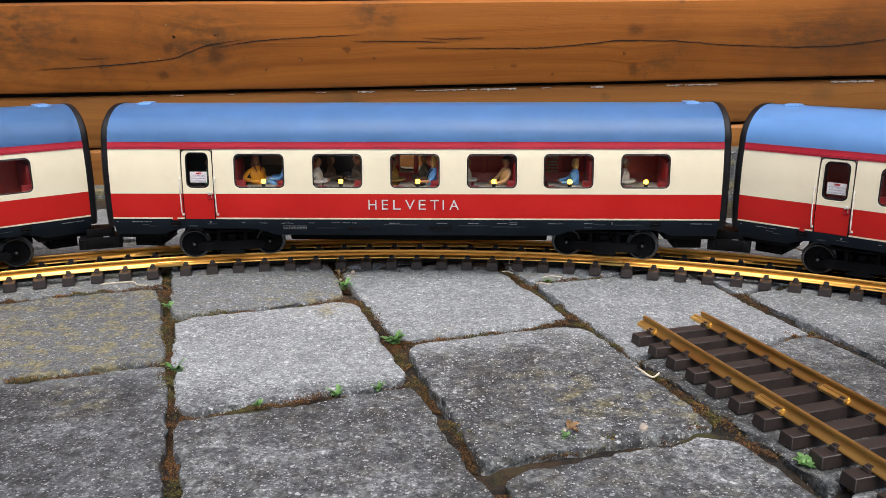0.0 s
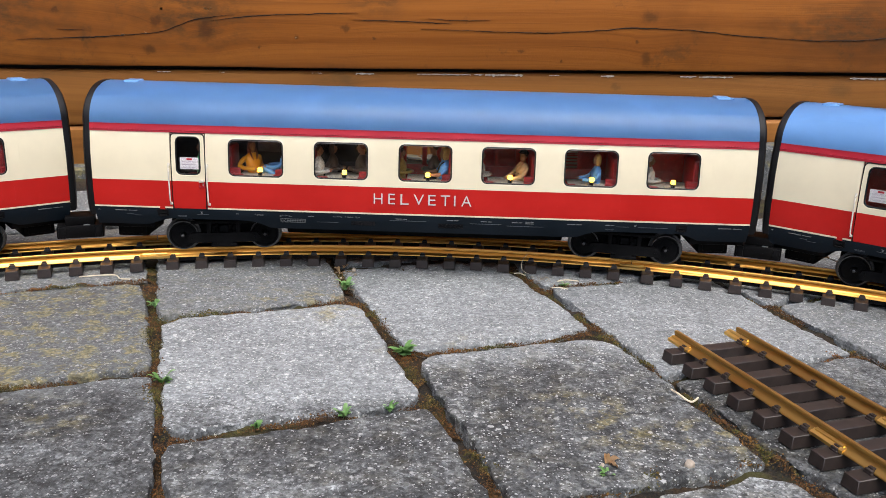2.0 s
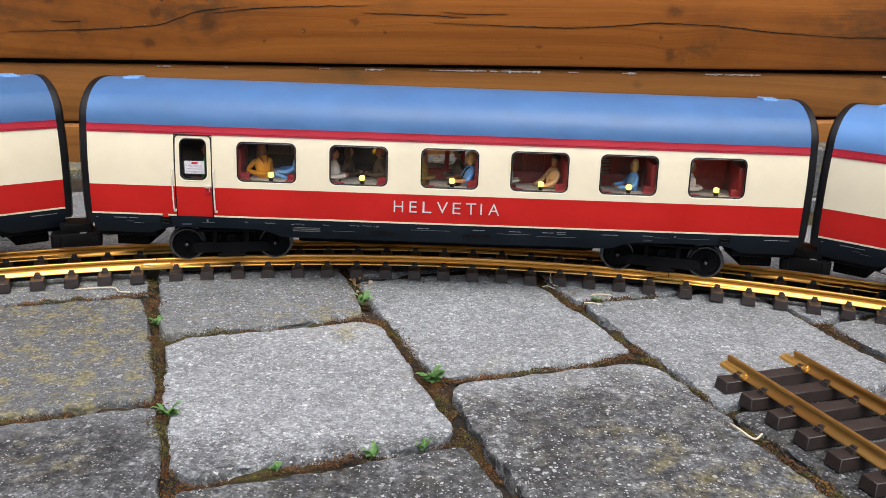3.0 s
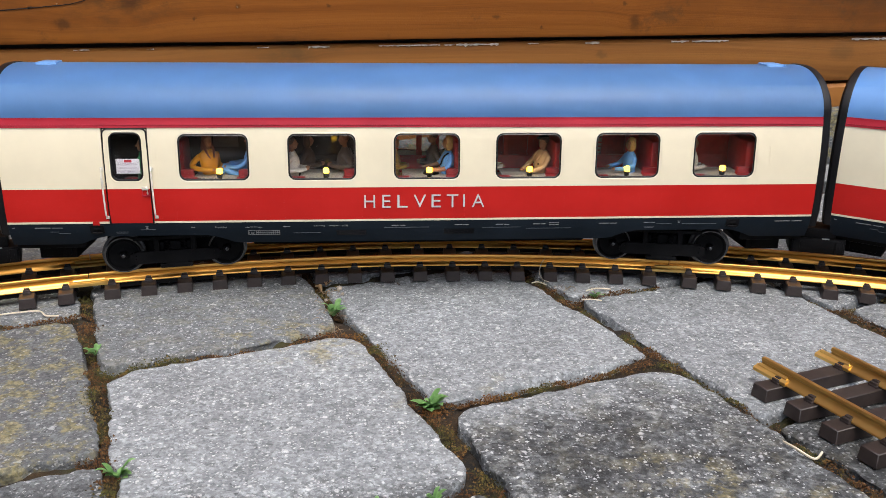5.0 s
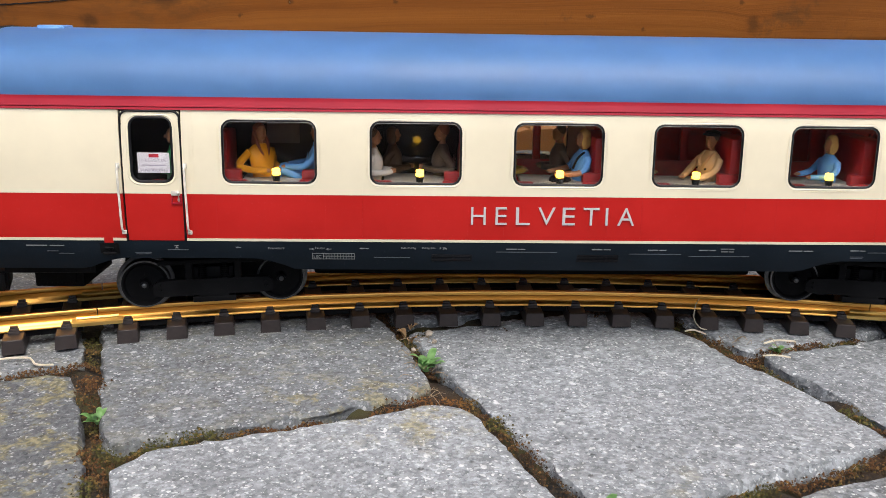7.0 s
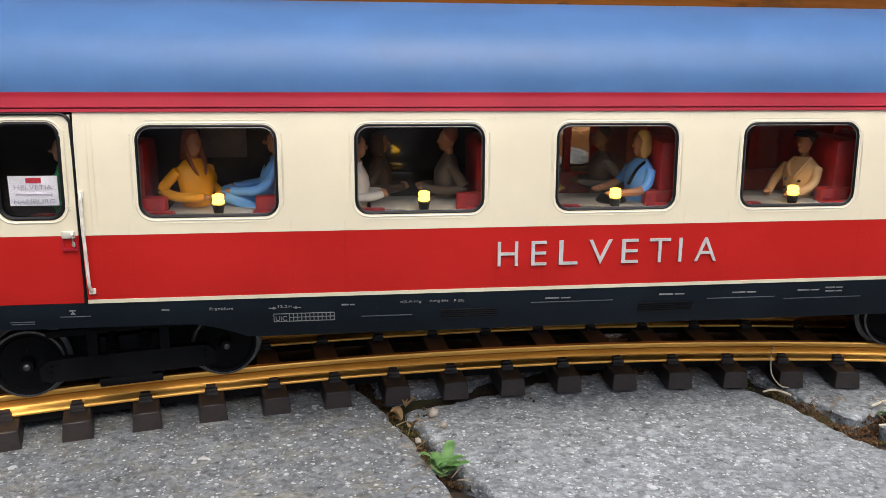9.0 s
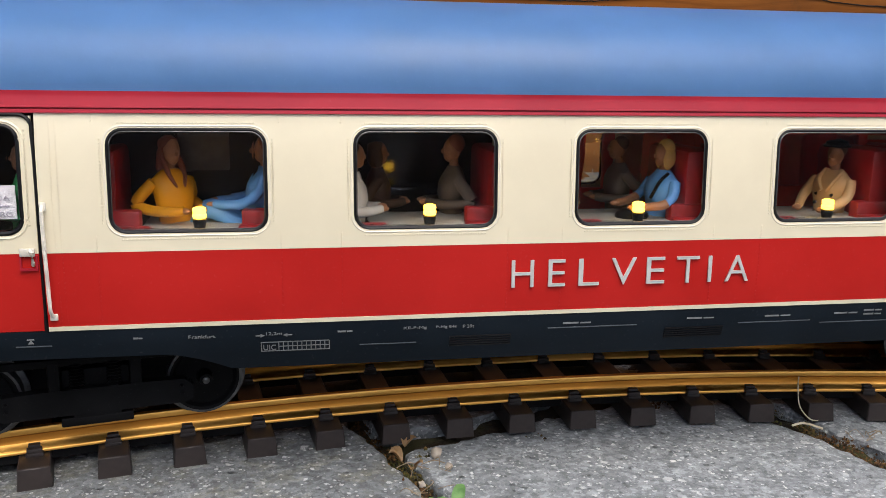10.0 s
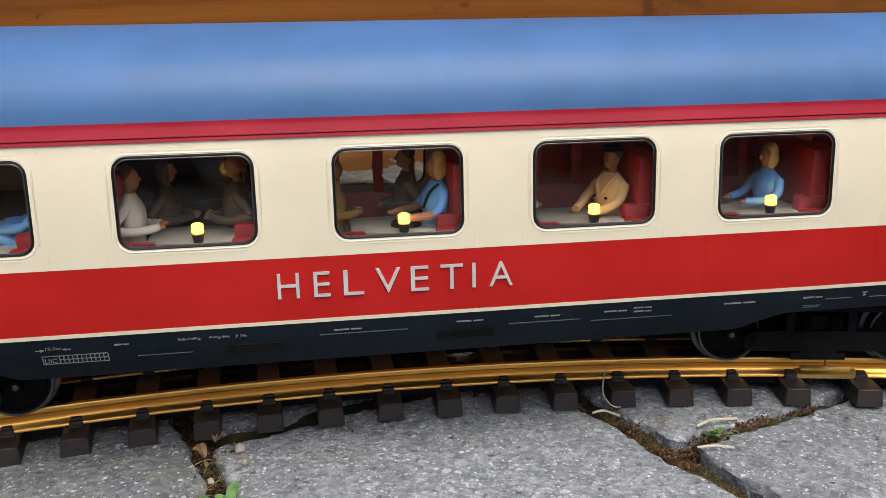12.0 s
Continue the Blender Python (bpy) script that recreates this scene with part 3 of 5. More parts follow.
def tie_mesh(half, wide, chairs):
    """Moulded plastic tie with tapered sides and rail chairs."""
    bm = bmesh.new()
    w, t = wide / 2, wide / 2 - 0.0006
    z0, z1 = 0.0, TIETOP
    lower = [(-w, -half), (w, -half), (w, half), (-w, half)]
    upper = [(-t, -half + 0.0008), (t, -half + 0.0008), (t, half - 0.0008), (-t, half - 0.0008)]
    a = [bm.verts.new((x, y, z0)) for x, y in lower]
    b = [bm.verts.new((x, y, z1)) for x, y in upper]
    for k in range(4):
        bm.faces.new((a[k], a[(k + 1) % 4], b[(k + 1) % 4], b[k]))
    bm.faces.new(a[::-1])
    bm.faces.new(b)
    bmesh.ops.bevel(bm, geom=[e for e in bm.edges if max(v.co.z for v in e.verts) > 0.001], offset=0.0004, segments=1, affect="EDGES")
    for g in chairs:
        for s in (-1, 1):
            box(bm, -0.0030, 0.0030, min(g, g + s * 0.0060), max(g, g + s * 0.0060), z1 - 0.001, FOOT - 0.0008, 0.0004)
            box(bm, -0.0026, 0.0026, g + s * 0.0043 - 0.0013, g + s * 0.0043 + 0.0013, z1 - 0.0008, FOOT + 0.0007, 0.0004)
            box(bm, -0.0020, 0.0020, g + s * 0.0028 - 0.0012, g + s * 0.0028 + 0.0012, FOOT - 0.0004, FOOT + 0.0017, 0.0003)
    return mesh_of(bm, "tie", TIE)


TIE_MESH = tie_mesh(0.0412, 0.0118, (-GAUGE, GAUGE))
SECTIONS = [(-44.70, -15.92), (-15.92, 12.82), (12.82, 41.50)]
PITCH = 1.670
for a0, a1 in SECTIONS:
    track = thing("track_section", "curved brass-railed model track with brown plastic ties on the slabs", "model track", group="laid track sections")
    for g in (-GAUGE, GAUGE):
        bm = bmesh.new()
        fr = [(arc(a, RC + g), Vector((math.sin(radians(a)), math.cos(radians(a)), 0))) for a in np.linspace(a0 + 0.02, a1 - 0.02, 40)]
        part("rail", sweep(bm, fr, RAIL_SECTION, WEB), (RAIL, RAIL_WEB), track, "golden brass rail")
        bm = bmesh.new()
        for js, reach in ((JOINER_FOOT, 0.86), (JOINER_LIP, 0.70)):
            fr = [(arc(a, RC + g), Vector((math.sin(radians(a)), math.cos(radians(a)), 0))) for a in np.linspace(a1 - reach, a1 + reach, 5)]
            sweep(bm, fr, js)
        part("rail_joiner", bm, BRIGHT, track, "bright brass rail joiner")
    # black strips under the rails stand in for the shade below their feet
    for g in (-GAUGE, GAUGE):
        bm = bmesh.new()
        rs = [(-0.0022, 0.0050), (-0.0022, FOOT - 0.0014), (0.0022, FOOT - 0.0014), (0.0022, 0.0050)]
        fr = [(arc(a, RC + g), Vector((math.sin(radians(a)), math.cos(radians(a)), 0))) for a in np.linspace(a0 + 0.5, a1 - 0.5, 40)]
        part("runner", sweep(bm, fr, rs), BOGIE, track, "black strip standing in for the shade under the rail")
    n = 16
    for k in range(n + 1):
        a = (a0 + a1) / 2 + (k - n / 2) * PITCH
        ob = new("tie", TIE_MESH)
        ob.parent = track
        ob.matrix_basis = Matrix.Translation(arc(a, RC, 0.0004)) @ pose(0, 0, 0, 0, 0, -a)

# dark sheet between and behind the rails, in place of the train's shade
verts, faces = [], []
NA, NR = 360, 34
for i in range(NA + 1):
    for k in range(NR + 1):
        p = arc(-46 + 90 * i / NA, RC - 0.017 + 0.105 * k / NR)
        edge = min(1.0, 3.0 * k / NR, 4.0 * (1 - k / NR))
        z = -0.004 + 0.0065 * edge + 0.0030 * noise.noise(Vector((p.x * 40, p.y * 40, 1))) + 0.0012 * noise.noise(Vector((p.x * 160, p.y * 160, 2)))
        verts.append((p.x, p.y, z))
for i in range(NA):
    for k in range(NR):
        a = i * (NR + 1) + k
        faces.append((a, a + 1, a + NR + 2, a + NR + 1))
me = bpy.data.meshes.new("track_soil")
me.from_pydata(verts, [], faces)
me.materials.append(MOSS)
me.shade_smooth()
tagged(new("track_soil", me), "dark mossy sheet standing in for the shade under the train", "soil", "", "stuff")

# loose piece of track lying on the slabs
L0, L1 = Vector((0.1968, 1.1468, 0)), Vector((0.2580, 0.9735, 0))
LOOSE_GAUGE = 0.0505
LOOSE_TIE = tie_mesh(0.0424, 0.0124, (-LOOSE_GAUGE / 2, LOOSE_GAUGE / 2))
ldir = (L1 - L0).normalized()
lside = Vector((ldir.y, -ldir.x, 0))
if lside.x < 0:
    lside = -lside
loose = thing("loose_track", "loose straight length of brass-railed model track on the slabs", "model track")
for off in (0.0, LOOSE_GAUGE):
    bm = bmesh.new()
    start = L0 + lside * off + ldir * (-0.004 + 0.006 * (off > 0))
    part("rail", sweep(bm, [(start, lside), (start + ldir * 0.52, lside)], RAIL_SECTION), RAIL_OLD, loose, "tarnished brass rail")
    for d in (0.006, 0.158):
        bm = bmesh.new()
        p = L0 + lside * off + ldir * d
        for js, reach in ((JOINER_FOOT, 0.0130), (JOINER_LIP, 0.0112)):
            sweep(bm, [(p - ldir * reach, lside), (p + ldir * reach, lside)], js)
        part("rail_joiner", bm, BRIGHT, loose, "bright brass rail joiner")
lang = math.degrees(math.atan2(lside.y, lside.x)) - 90
for k in range(19):
    ob = new("tie", LOOSE_TIE)
    ob.parent = loose
    p = L0 + lside * LOOSE_GAUGE / 2 + ldir * (0.012 + 0.0256 * k)
    ob.matrix_basis = Matrix.Translation((p.x, p.y, 0.0002)) @ pose(0, 0, 0, 0, 0, lang)

# ---------------------------------------------------------------- coach
PROFILE_Z = (0.034, 0.040, 0.046, 0.052, 0.058, 0.066, 0.075, 0.090, 0.110, 0.1225, 0.1325, 0.1375)
PROFILE_Y = (0.0395, 0.0440, 0.0474, 0.0502, 0.0521, 0.0532, 0.0536, 0.0537, 0.0533, 0.0523, 0.0508, 0.0496)


def half(z):
    """Half width of the body at a height."""
    return float(np.interp(z, PROFILE_Z, PROFILE_Y))


BODY0, BODY1 = -0.2985, 0.2990
WIN = [(-0.1745, -0.1250), (-0.0973, -0.0486), (-0.0212, 0.0270), (0.0534, 0.1018), (0.1275, 0.1756), (0.2016, 0.2488)]
SILL, HEAD = 0.0942, 0.1275
DOOR = (-0.2262, -0.1958, 0.0628, 0.1315)


def round_rect(x0, x1, z0, z1, r, per=4):
    pts = []
    for cx, cz, start in ((x1 - r, z1 - r, 0), (x0 + r, z1 - r, 90), (x0 + r, z0 + r, 180), (x1 - r, z0 + r, 270)):
        for k in range(per + 1):
            t = radians(start + 90 * k / per)
            pts.append((cx + r * math.cos(t), cz + r * math.sin(t)))
    return pts


def skin(bm, verts2, faces, side, thick=0.0012, proud=0.0, mat=0):
    """Bends flat faces in (x, z) onto the body's side and gives them thickness."""
    outer = [bm.verts.new((x, side * (half(z) + proud), z)) for x, z in verts2]
    inner = [bm.verts.new((x, side * (half(z) + proud - thick), z)) for x, z in verts2]
    count = {}
    for f in faces:
        bm.faces.new([outer[i] for i in f]).material_index = mat
        bm.faces.new([inner[i] for i in reversed(f)]).material_index = mat
        for a, b in zip(f, f[1:] + f[:1]):
            count[(min(a, b), max(a, b))] = count.get((min(a, b), max(a, b)), 0) + 1
    for (a, b), n in count.items():
        if n == 1:
            bm.faces.new((outer[a], outer[b], inner[b], inner[a])).material_index = mat
    return bm


def sheet(x0, x1, z0, z1, nz=6, nx=1):
    zs, xs = np.linspace(z0, z1, nz + 1), np.linspace(x0, x1, nx + 1)
    verts = [(float(x), float(z)) for z in zs for x in xs]
    w = nx + 1
    return verts, [[j * w + i, j * w + i + 1, (j + 1) * w + i + 1, (j + 1) * w + i] for j in range(nz) for i in range(nx)]


def belly(x0, x1, top):
    """The skirt: its lower edge is cut out over the bogies."""
    xs = np.linspace(x0, x1, 121).tolist()
    nz = 5
    verts, faces = [], []
    for x in xs:
        low = 0.0455
        for xb in (-0.1945, 0.1990):
            d = abs(x - xb)
            low = max(low, 0.0525 - 0.0070 * min(1.0, max(0.0, (d - 0.034) / 0.022)) ** 1.6)
        verts += [(x, low + (top - low) * k / nz) for k in range(nz + 1)]
    w = nz + 1
    for i in range(len(xs) - 1):
        faces += [[i * w + k, (i + 1) * w + k, (i + 1) * w + k + 1, i * w + k + 1] for k in range(nz)]
    return verts, faces


def holed(x0, x1, z0, z1, hole, r, per=4):
    """A rectangle with a round-cornered opening."""
    h0, h1, h2, h3 = hole
    inner = round_rect(h0, h1, h2, h3, r, per)
    outer = []
    mid = per // 2
    for c, (ox, oz) in enumerate(((x1, z1), (x0, z1), (x0, z0), (x1, z0))):
        for k in range(per + 1):
            x, z = inner[c * (per + 1) + k]
            if k == mid:
                outer.append((ox, oz))
            elif (k < mid) == (c % 2 == 0):
                outer.append((ox, z))
            else:
                outer.append((x, oz))
    n = len(inner)
    return inner + outer, [[i, (i + 1) % n, n + (i + 1) % n, n + i] for i in range(n)]


def ring(bm, outline, side, radius, proud=0.0, n=6, mat=0):
    pts = [(x, side * (half(z) + proud), z) for x, z in outline]
    return pipe(bm, pts, radius, n, mat, closed=True)


def bogie(coach, x, yaw):
    """Two-axle bogie with wheels, frame, axle boxes and springs."""
    b = bmesh.new()
    m = pose(x, 0.0045, -0.0024, 0, 0, yaw)
    hub = TOP + 0.0165
    for s in (-1, 1):
        y = s * 0.0345
        beam = [(-0.0330, 0.0295), (-0.0300, 0.0282), (-0.0150, 0.0282), (0.0150, 0.0282), (0.0300, 0.0282), (0.0330, 0.0295), (0.0332, 0.0345), (0.0300, 0.0372),
                (0.0180, 0.0376), (-0.0180, 0.0376), (-0.0300, 0.0372), (-0.0332, 0.0345)]
        front = [b.verts.new((px, y + s * 0.0022, pz)) for px, pz in beam]
        back = [b.verts.new((px, y - s * 0.0022, pz)) for px, pz in beam]
        b.faces.new(front)
        b.faces.new(back[::-1])
        for k in range(len(beam)):
            b.faces.new((front[k], front[(k + 1) % len(beam)], back[(k + 1) % len(beam)], back[k]))
        box(b, -0.0155, -0.0115, y - 0.002, y + 0.0024, 0.0370, 0.0480, 0.0006)
        box(b, 0.0115, 0.0155, y - 0.002, y + 0.0024, 0.0370, 0.0480, 0.0006)
        box(b, -0.030, 0.030, y - 0.0016, y + 0.0006, 0.0462, 0.0490, 0.0005)
        for px in (-0.029, 0.029):
            box(b, px - 0.0035, px + 0.0035, y - 0.001, y + s * 0.0006 + 0.0026, 0.0300, 0.0365, 0.0010)
            for pz in (0.0318, 0.0346):
                rod(b, (px, y + s * 0.002, pz), (px, y + s * 0.0038, pz), 0.0007, None, 6)
        for sx in (-0.0062, 0.0062):
            rod(b, (sx, y, 0.0372), (sx, y, 0.0475), 0.0016, None, 8)
            for k in range(8):
                lathe(b, [(0.0022, 0.0), (0.0026, 0.0003), (0.0022, 0.0006)], 12, pose(sx, y, 0.0376 + 0.0012 * k))
        box(b, -0.0120, 0.0120, y - 0.002, y + 0.0030, 0.0238, 0.0272, 0.0006)
        box(b, -0.0080, 0.0080, y - 0.002, y + 0.0020, 0.0268, 0.0286, 0.0004)
        for ax in (-0.038, 0.038):
            rod(b, (ax, s * 0.028, 0.0345), (ax, s * 0.0335, 0.0345), 0.0030, 0.0024, 12)
            lathe(b, [(0.0014, 0.0), (0.0013, 0.0005), (0.0007, 0.0009)], 12, pose(ax, s * 0.0335, 0.0345, -90 * s if s > 0 else 90, 0, 0), 1)
    box(b, -0.0115, 0.0115, -0.0335, 0.0335, 0.032, 0.044, 0.001)
    frame_ = part("bogie", b, (BOGIE, WHEEL), coach, "black bogie frame with springs and axle boxes")
    frame_.matrix_basis = m
    for ax in (-0.038, 0.038):
        w = bmesh.new()
        for s in (-1, 1):
            prof = [(0.0030, 0.0), (0.0030, 0.0012), (0.0108, 0.0006), (0.0118, 0.0022), (0.0129, 0.0024), (0.0138, 0.0024), (0.0141, -0.0030), (0.0160, -0.0036), (0.0160, -0.0046), (0.0030, -0.0046)]
            turn = pose(ax, s * 0.0262, hub, -90 * s if s > 0 else 90, 0, 0)
            lathe(w, prof, 32, turn)
        rod(w, (ax, -0.03, hub), (ax, 0.03, hub), 0.0025)
        for f in w.faces:
            c = f.calc_center_median()
            d = math.hypot(c.x - ax, c.z - hub)
            f.material_index = 1 if d > 0.0131 else 0
        part("wheelset", w, (BOGIE, WHEEL), frame_, "black wheels with bright steel treads")
    return frame_


def coach_at(m, label):
    coach = thing("railway_coach", label, "model coach", m, "coaches of the model train")
    # outer shell
    for s in (-1, 1):
        b = bmesh.new()
        skin(b, *belly(BODY0, BODY1, 0.0626), s, 0.0012)
        part("skirt", b, NAVY, coach, "dark navy skirt with white markings")
        d0, d1, dz0, dz1 = DOOR
        runs = [(BODY0, d0 - 0.0008), (d1 + 0.0008, BODY1)] if s < 0 else [(BODY0, BODY1)]
        for x0, x1 in runs:
            part("red_panel", skin(bmesh.new(), *sheet(x0, x1, 0.0642, 0.0883, 6, 1), s), RED, coach, "red lower side panel")
        gaps = [(BODY0, -0.2388), (-0.2340, d0 - 0.0008), (d1 + 0.0008, BODY1)] if s < 0 else runs
        for x0, x1 in gaps:
            part("lining_stripe", skin(bmesh.new(), *sheet(x0, x1, 0.0627, 0.0641, 1, 1), s, 0.0016, 0.0003), CREAM, coach, "thin cream stripe")
        cuts = [(WIN[k][1] + WIN[k + 1][0]) / 2 for k in range(5)]
        lefts = [(d1 + 0.0008 if s < 0 else -0.19)] + cuts
        rights = cuts + [0.2600]
        for (x0, x1), a, c in zip(WIN, lefts, rights):
            part("cream_panel", skin(bmesh.new(), *holed(a, c, 0.0884, 0.1320, (x0, x1, SILL, HEAD), 0.0052), s), CREAM, coach, "cream panel round a window")
        for a, c in ((BODY0, d0 - 0.0008 if s < 0 else -0.19), (0.2600, BODY1)):
            part("cream_panel", skin(bmesh.new(), *sheet(a, c, 0.0884, 0.1320, 6, 1), s), CREAM, coach, "plain cream end panel")
        b = bmesh.new()
        skin(b, *sheet(BODY0, BODY1, 0.1321, 0.1372, 3, 1), s, 0.0014, -0.0002)
        skin(b, *sheet(BODY0, BODY1, 0.1321, 0.1332, 1, 1), s, 0.0012, 0.0007)
        skin(b, *sheet(BODY0, BODY1, 0.1337, 0.1342, 1, 1), s, 0.0012, 0.0009)
        skin(b, *sheet(BODY0, BODY1, 0.1342, 0.1388, 5, 1), s, 0.0014, 0.0006)
        part("cantrail", b, TRIM_RED, coach, "crimson ribbed moulding under the roof")
    # roof
    b = bmesh.new()
    rows = []
    for i in range(33):
        t = math.pi * i / 32
        rows.append((-0.0499 * math.copysign(abs(math.cos(t)) ** 0.92, math.cos(t)), 0.1375 + 0.0345 * math.sin(t) ** 0.95))
    a_ = [bm_v for bm_v in ([b.verts.new((x, y, z)) for y, z in rows] for x in np.linspace(BODY0, BODY1, 9))]
    for r0, r1 in zip(a_, a_[1:]):
        for k in range(32):
            b.faces.new((r0[k], r0[k + 1], r1[k + 1], r1[k]))
    geom = bmesh.ops.solidify(b, geom=b.faces[:], thickness=0.001)
    part("roof", b, BLUE, coach, "satin blue arched roof")
    for x in (-0.2745, 0.2765):
        b = bmesh.new()
        box(b, x - 0.0070, x + 0.0070, -0.009, 0.009, 0.1695, 0.1732, 0.0012)
        box(b, x - 0.0055, x + 0.0055, -0.011, 0.011, 0.1685, 0.1722, 0.001)
        rod(b, (x + 0.0065, -0.008, 0.1726), (x + 0.0100, -0.011, 0.1700), 0.0006)
        part("roof_vent", b, BLUE, coach, "small blue roof vent")
    # end rings, bellows and end walls
    for x, d in ((BODY0, -1), (BODY1, 1)):
        b = bmesh.new()
        left = [(-half(z), z) for z in np.linspace(0.0545, 0.1375, 9)]
        top = [(y, z) for y, z in rows[1:-1]]
        right = [(half(z), z) for z in np.linspace(0.1375, 0.0545, 9)]
        loop = left + top + right
        rings_ = []
        for dx, grow in ((0.0, -0.0010), (0.0, 0.0003), (0.0014, 0.0006), (0.0052, 0.0002), (0.0072, -0.0022), (0.0072, -0.0100)):
            cz = 0.10
            rings_.append([b.verts.new((x + d * dx, y * (1 + grow / 0.05), cz + (z - cz) * (1 + grow / 0.065))) for y, z in loop])
        n = len(loop)
        for r0, r1 in zip(rings_, rings_[1:]):
            for k in range(n - 1):
                b.faces.new((r0[k], r0[k + 1], r1[k + 1], r1[k]))
        part("end_ring", b, BLACK, coach, "black rubber end ring")
        b = bmesh.new()
        inner = [(x + d * 0.001, y * 0.97, 0.1 + (z - 0.1) * 0.97) for y, z in loop]
        b.faces.new([b.verts.new(p) for p in inner])
        bmesh.ops.solidify(b, geom=b.faces[:], thickness=0.001)
        part("end_wall", b, BLACK, coach, "black end wall", smooth=False)
        b = bmesh.new()
        for k in range(3):
            box(b, x + d * (0.002 + 0.002 * k) - 0.001, x + d * (0.002 + 0.002 * k) + 0.001, -0.019, 0.019, 0.055, 0.125, 0.0006)
        part("gangway", b, BLACK, coach, "black gangway bellows")
        b = bmesh.new()
        near, deep_ = x - d * 0.008, x - d * 0.036
        box(b, min(near, deep_), max(near, deep_), -0.024, 0.024, 0.0275, 0.0415, 0.0012)
        box(b, min(near, deep_) + 0.004, max(near, deep_) - 0.004, -0.0255, 0.0255, 0.0300, 0.0390, 0.0008)
        box(b, min(x - d * 0.050, x), max(x - d * 0.050, x), -0.042, 0.042, 0.0410, 0.0560, 0.0010)
        part("coupler_box", b, BOGIE, coach, "black coupler box under the coach end")
    # underframe and floor
    b = bmesh.new()
    box(b, BODY0 + 0.002, BODY1 - 0.002, -0.045, 0.045, 0.054, 0.058, 0.0)
    box(b, -0.135, 0.138, -0.036, 0.036, 0.0462, 0.0545, 0.004)
    part("underframe", b, BOGIE, coach, "dark underframe")
    # added block, darkens the space under the middle of the coach
    b = bmesh.new()
    box(b, -0.135, 0.138, 0.008, 0.026, 0.0265, 0.0465, 0.002)
    part("equipment_box", b, BOGIE, coach, "black block added under the floor to hold back light")
    for xb in (-0.1945, 0.1990):
        b = bmesh.new()
        box(b, xb - 0.0335, xb + 0.0335, -0.016, 0.016, 0.0262, 0.0538, 0.002)
        part("bogie_mount", b, BOGIE, coach, "black bogie mount")
    b = bmesh.new()
    box(b, BODY0 + 0.002, BODY1 - 0.002, -0.049, 0.049, 0.0585, 0.0605)
    part("floor_plate", b, FLOORING, coach, "grey interior floor")
    b = bmesh.new()
    box(b, BODY0 + 0.003, BODY1 - 0.003, -0.047, 0.047, 0.1345, 0.1358)
    part("inner_ceiling", b, LINING, coach, "beige inner ceiling")
    bogie(coach, -0.1945, 11.6)
    bogie(coach, 0.1990, -11.8)
    # windows
    for s in (-1, 1):
        for x0, x1 in WIN:
            b = bmesh.new()
            o = round_rect(x0 + 0.0004, x1 - 0.0004, SILL + 0.0004, HEAD - 0.0004, 0.0050, 6)
            ring(b, o, s, 0.0006, -0.0004, 6)
            win = part("window", b, BLACK, coach, "rubber-framed coach window with rivets")
            b = bmesh.new()
            verts = round_rect(x0 + 0.0006, x1 - 0.0006, SILL + 0.0006, HEAD - 0.0006, 0.0046, 6)
            face = [b.verts.new((x, s * (half(z) - 0.0014), z)) for x, z in verts]
            b.faces.new(face)
            bmesh.ops.solidify(b, geom=b.faces[:], thickness=0.0005)
            pane = part("pane", b, GLASS, win, "clear window pane", smooth=False)
            pane.visible_shadow = False
            if s > 0:
                continue
            b = bmesh.new()
            ring(b, round_rect(x0 + 0.0011, x1 - 0.0011, SILL + 0.0011, HEAD - 0.0011, 0.0043, 6), s, 0.00022, -0.0003, 5)
            part("trim_ring", b, WHEEL, win, "thin bright trim")
            b = bmesh.new()
            ring(b, round_rect(x0 - 0.0007, x1 + 0.0007, SILL - 0.0008, HEAD + 0.0006, 0.0058, 6), s, 0.0005, -0.0003, 6)
            part("surround", b, SURROUND, win, "raised white surround")
            b = bmesh.new()
            for k in range(25):
                z = SILL + 0.0035 + k * (HEAD - SILL - 0.007) / 24
                for x in (x0 - 0.0017, x1 + 0.0017):
                    ball(b, (x, s * half(z), z), 0.00031, 0.00031, 0.00031, 0, 6, 4)
            for k in range(36):
                x = x0 + 0.004 + k * (x1 - x0 - 0.008) / 35
                for z in (SILL - 0.0018, HEAD + 0.0016):
                    ball(b, (x, s * half(z), z), 0.00031, 0.00031, 0.00031, 0, 6, 4)
            for z in np.arange(0.0890, 0.0932, 0.0014).tolist() + np.arange(0.1295, 0.1320, 0.0014).tolist():
                for x in (x0 - 0.0040, x1 + 0.0040):
                    ball(b, (x, s * half(z), z), 0.00031, 0.00031, 0.00031, 0, 6, 4)
            part("rivets", b, CREAM, win, "cream rivets")["kind"] = "stuff"
    b = bmesh.new()
    for x0, x1 in WIN:
        for x in (x0 - 0.0040, x1 + 0.0040):
            for z in np.arange(0.0660, 0.0880, 0.0016):
                ball(b, (x, -half(z), float(z)), 0.00027, 0.00022, 0.00027, 0, 6, 4)
    for x in (DOOR[1] + 0.0050, DOOR[1] + 0.0068):
        for z in np.arange(0.0660, 0.0880, 0.0016):
            ball(b, (x, -half(z), float(z)), 0.00027, 0.00022, 0.00027, 0, 6, 4)
    part("red_riveting", b, RED, coach, "red rivet rows")["kind"] = "stuff"
    b = bmesh.new()
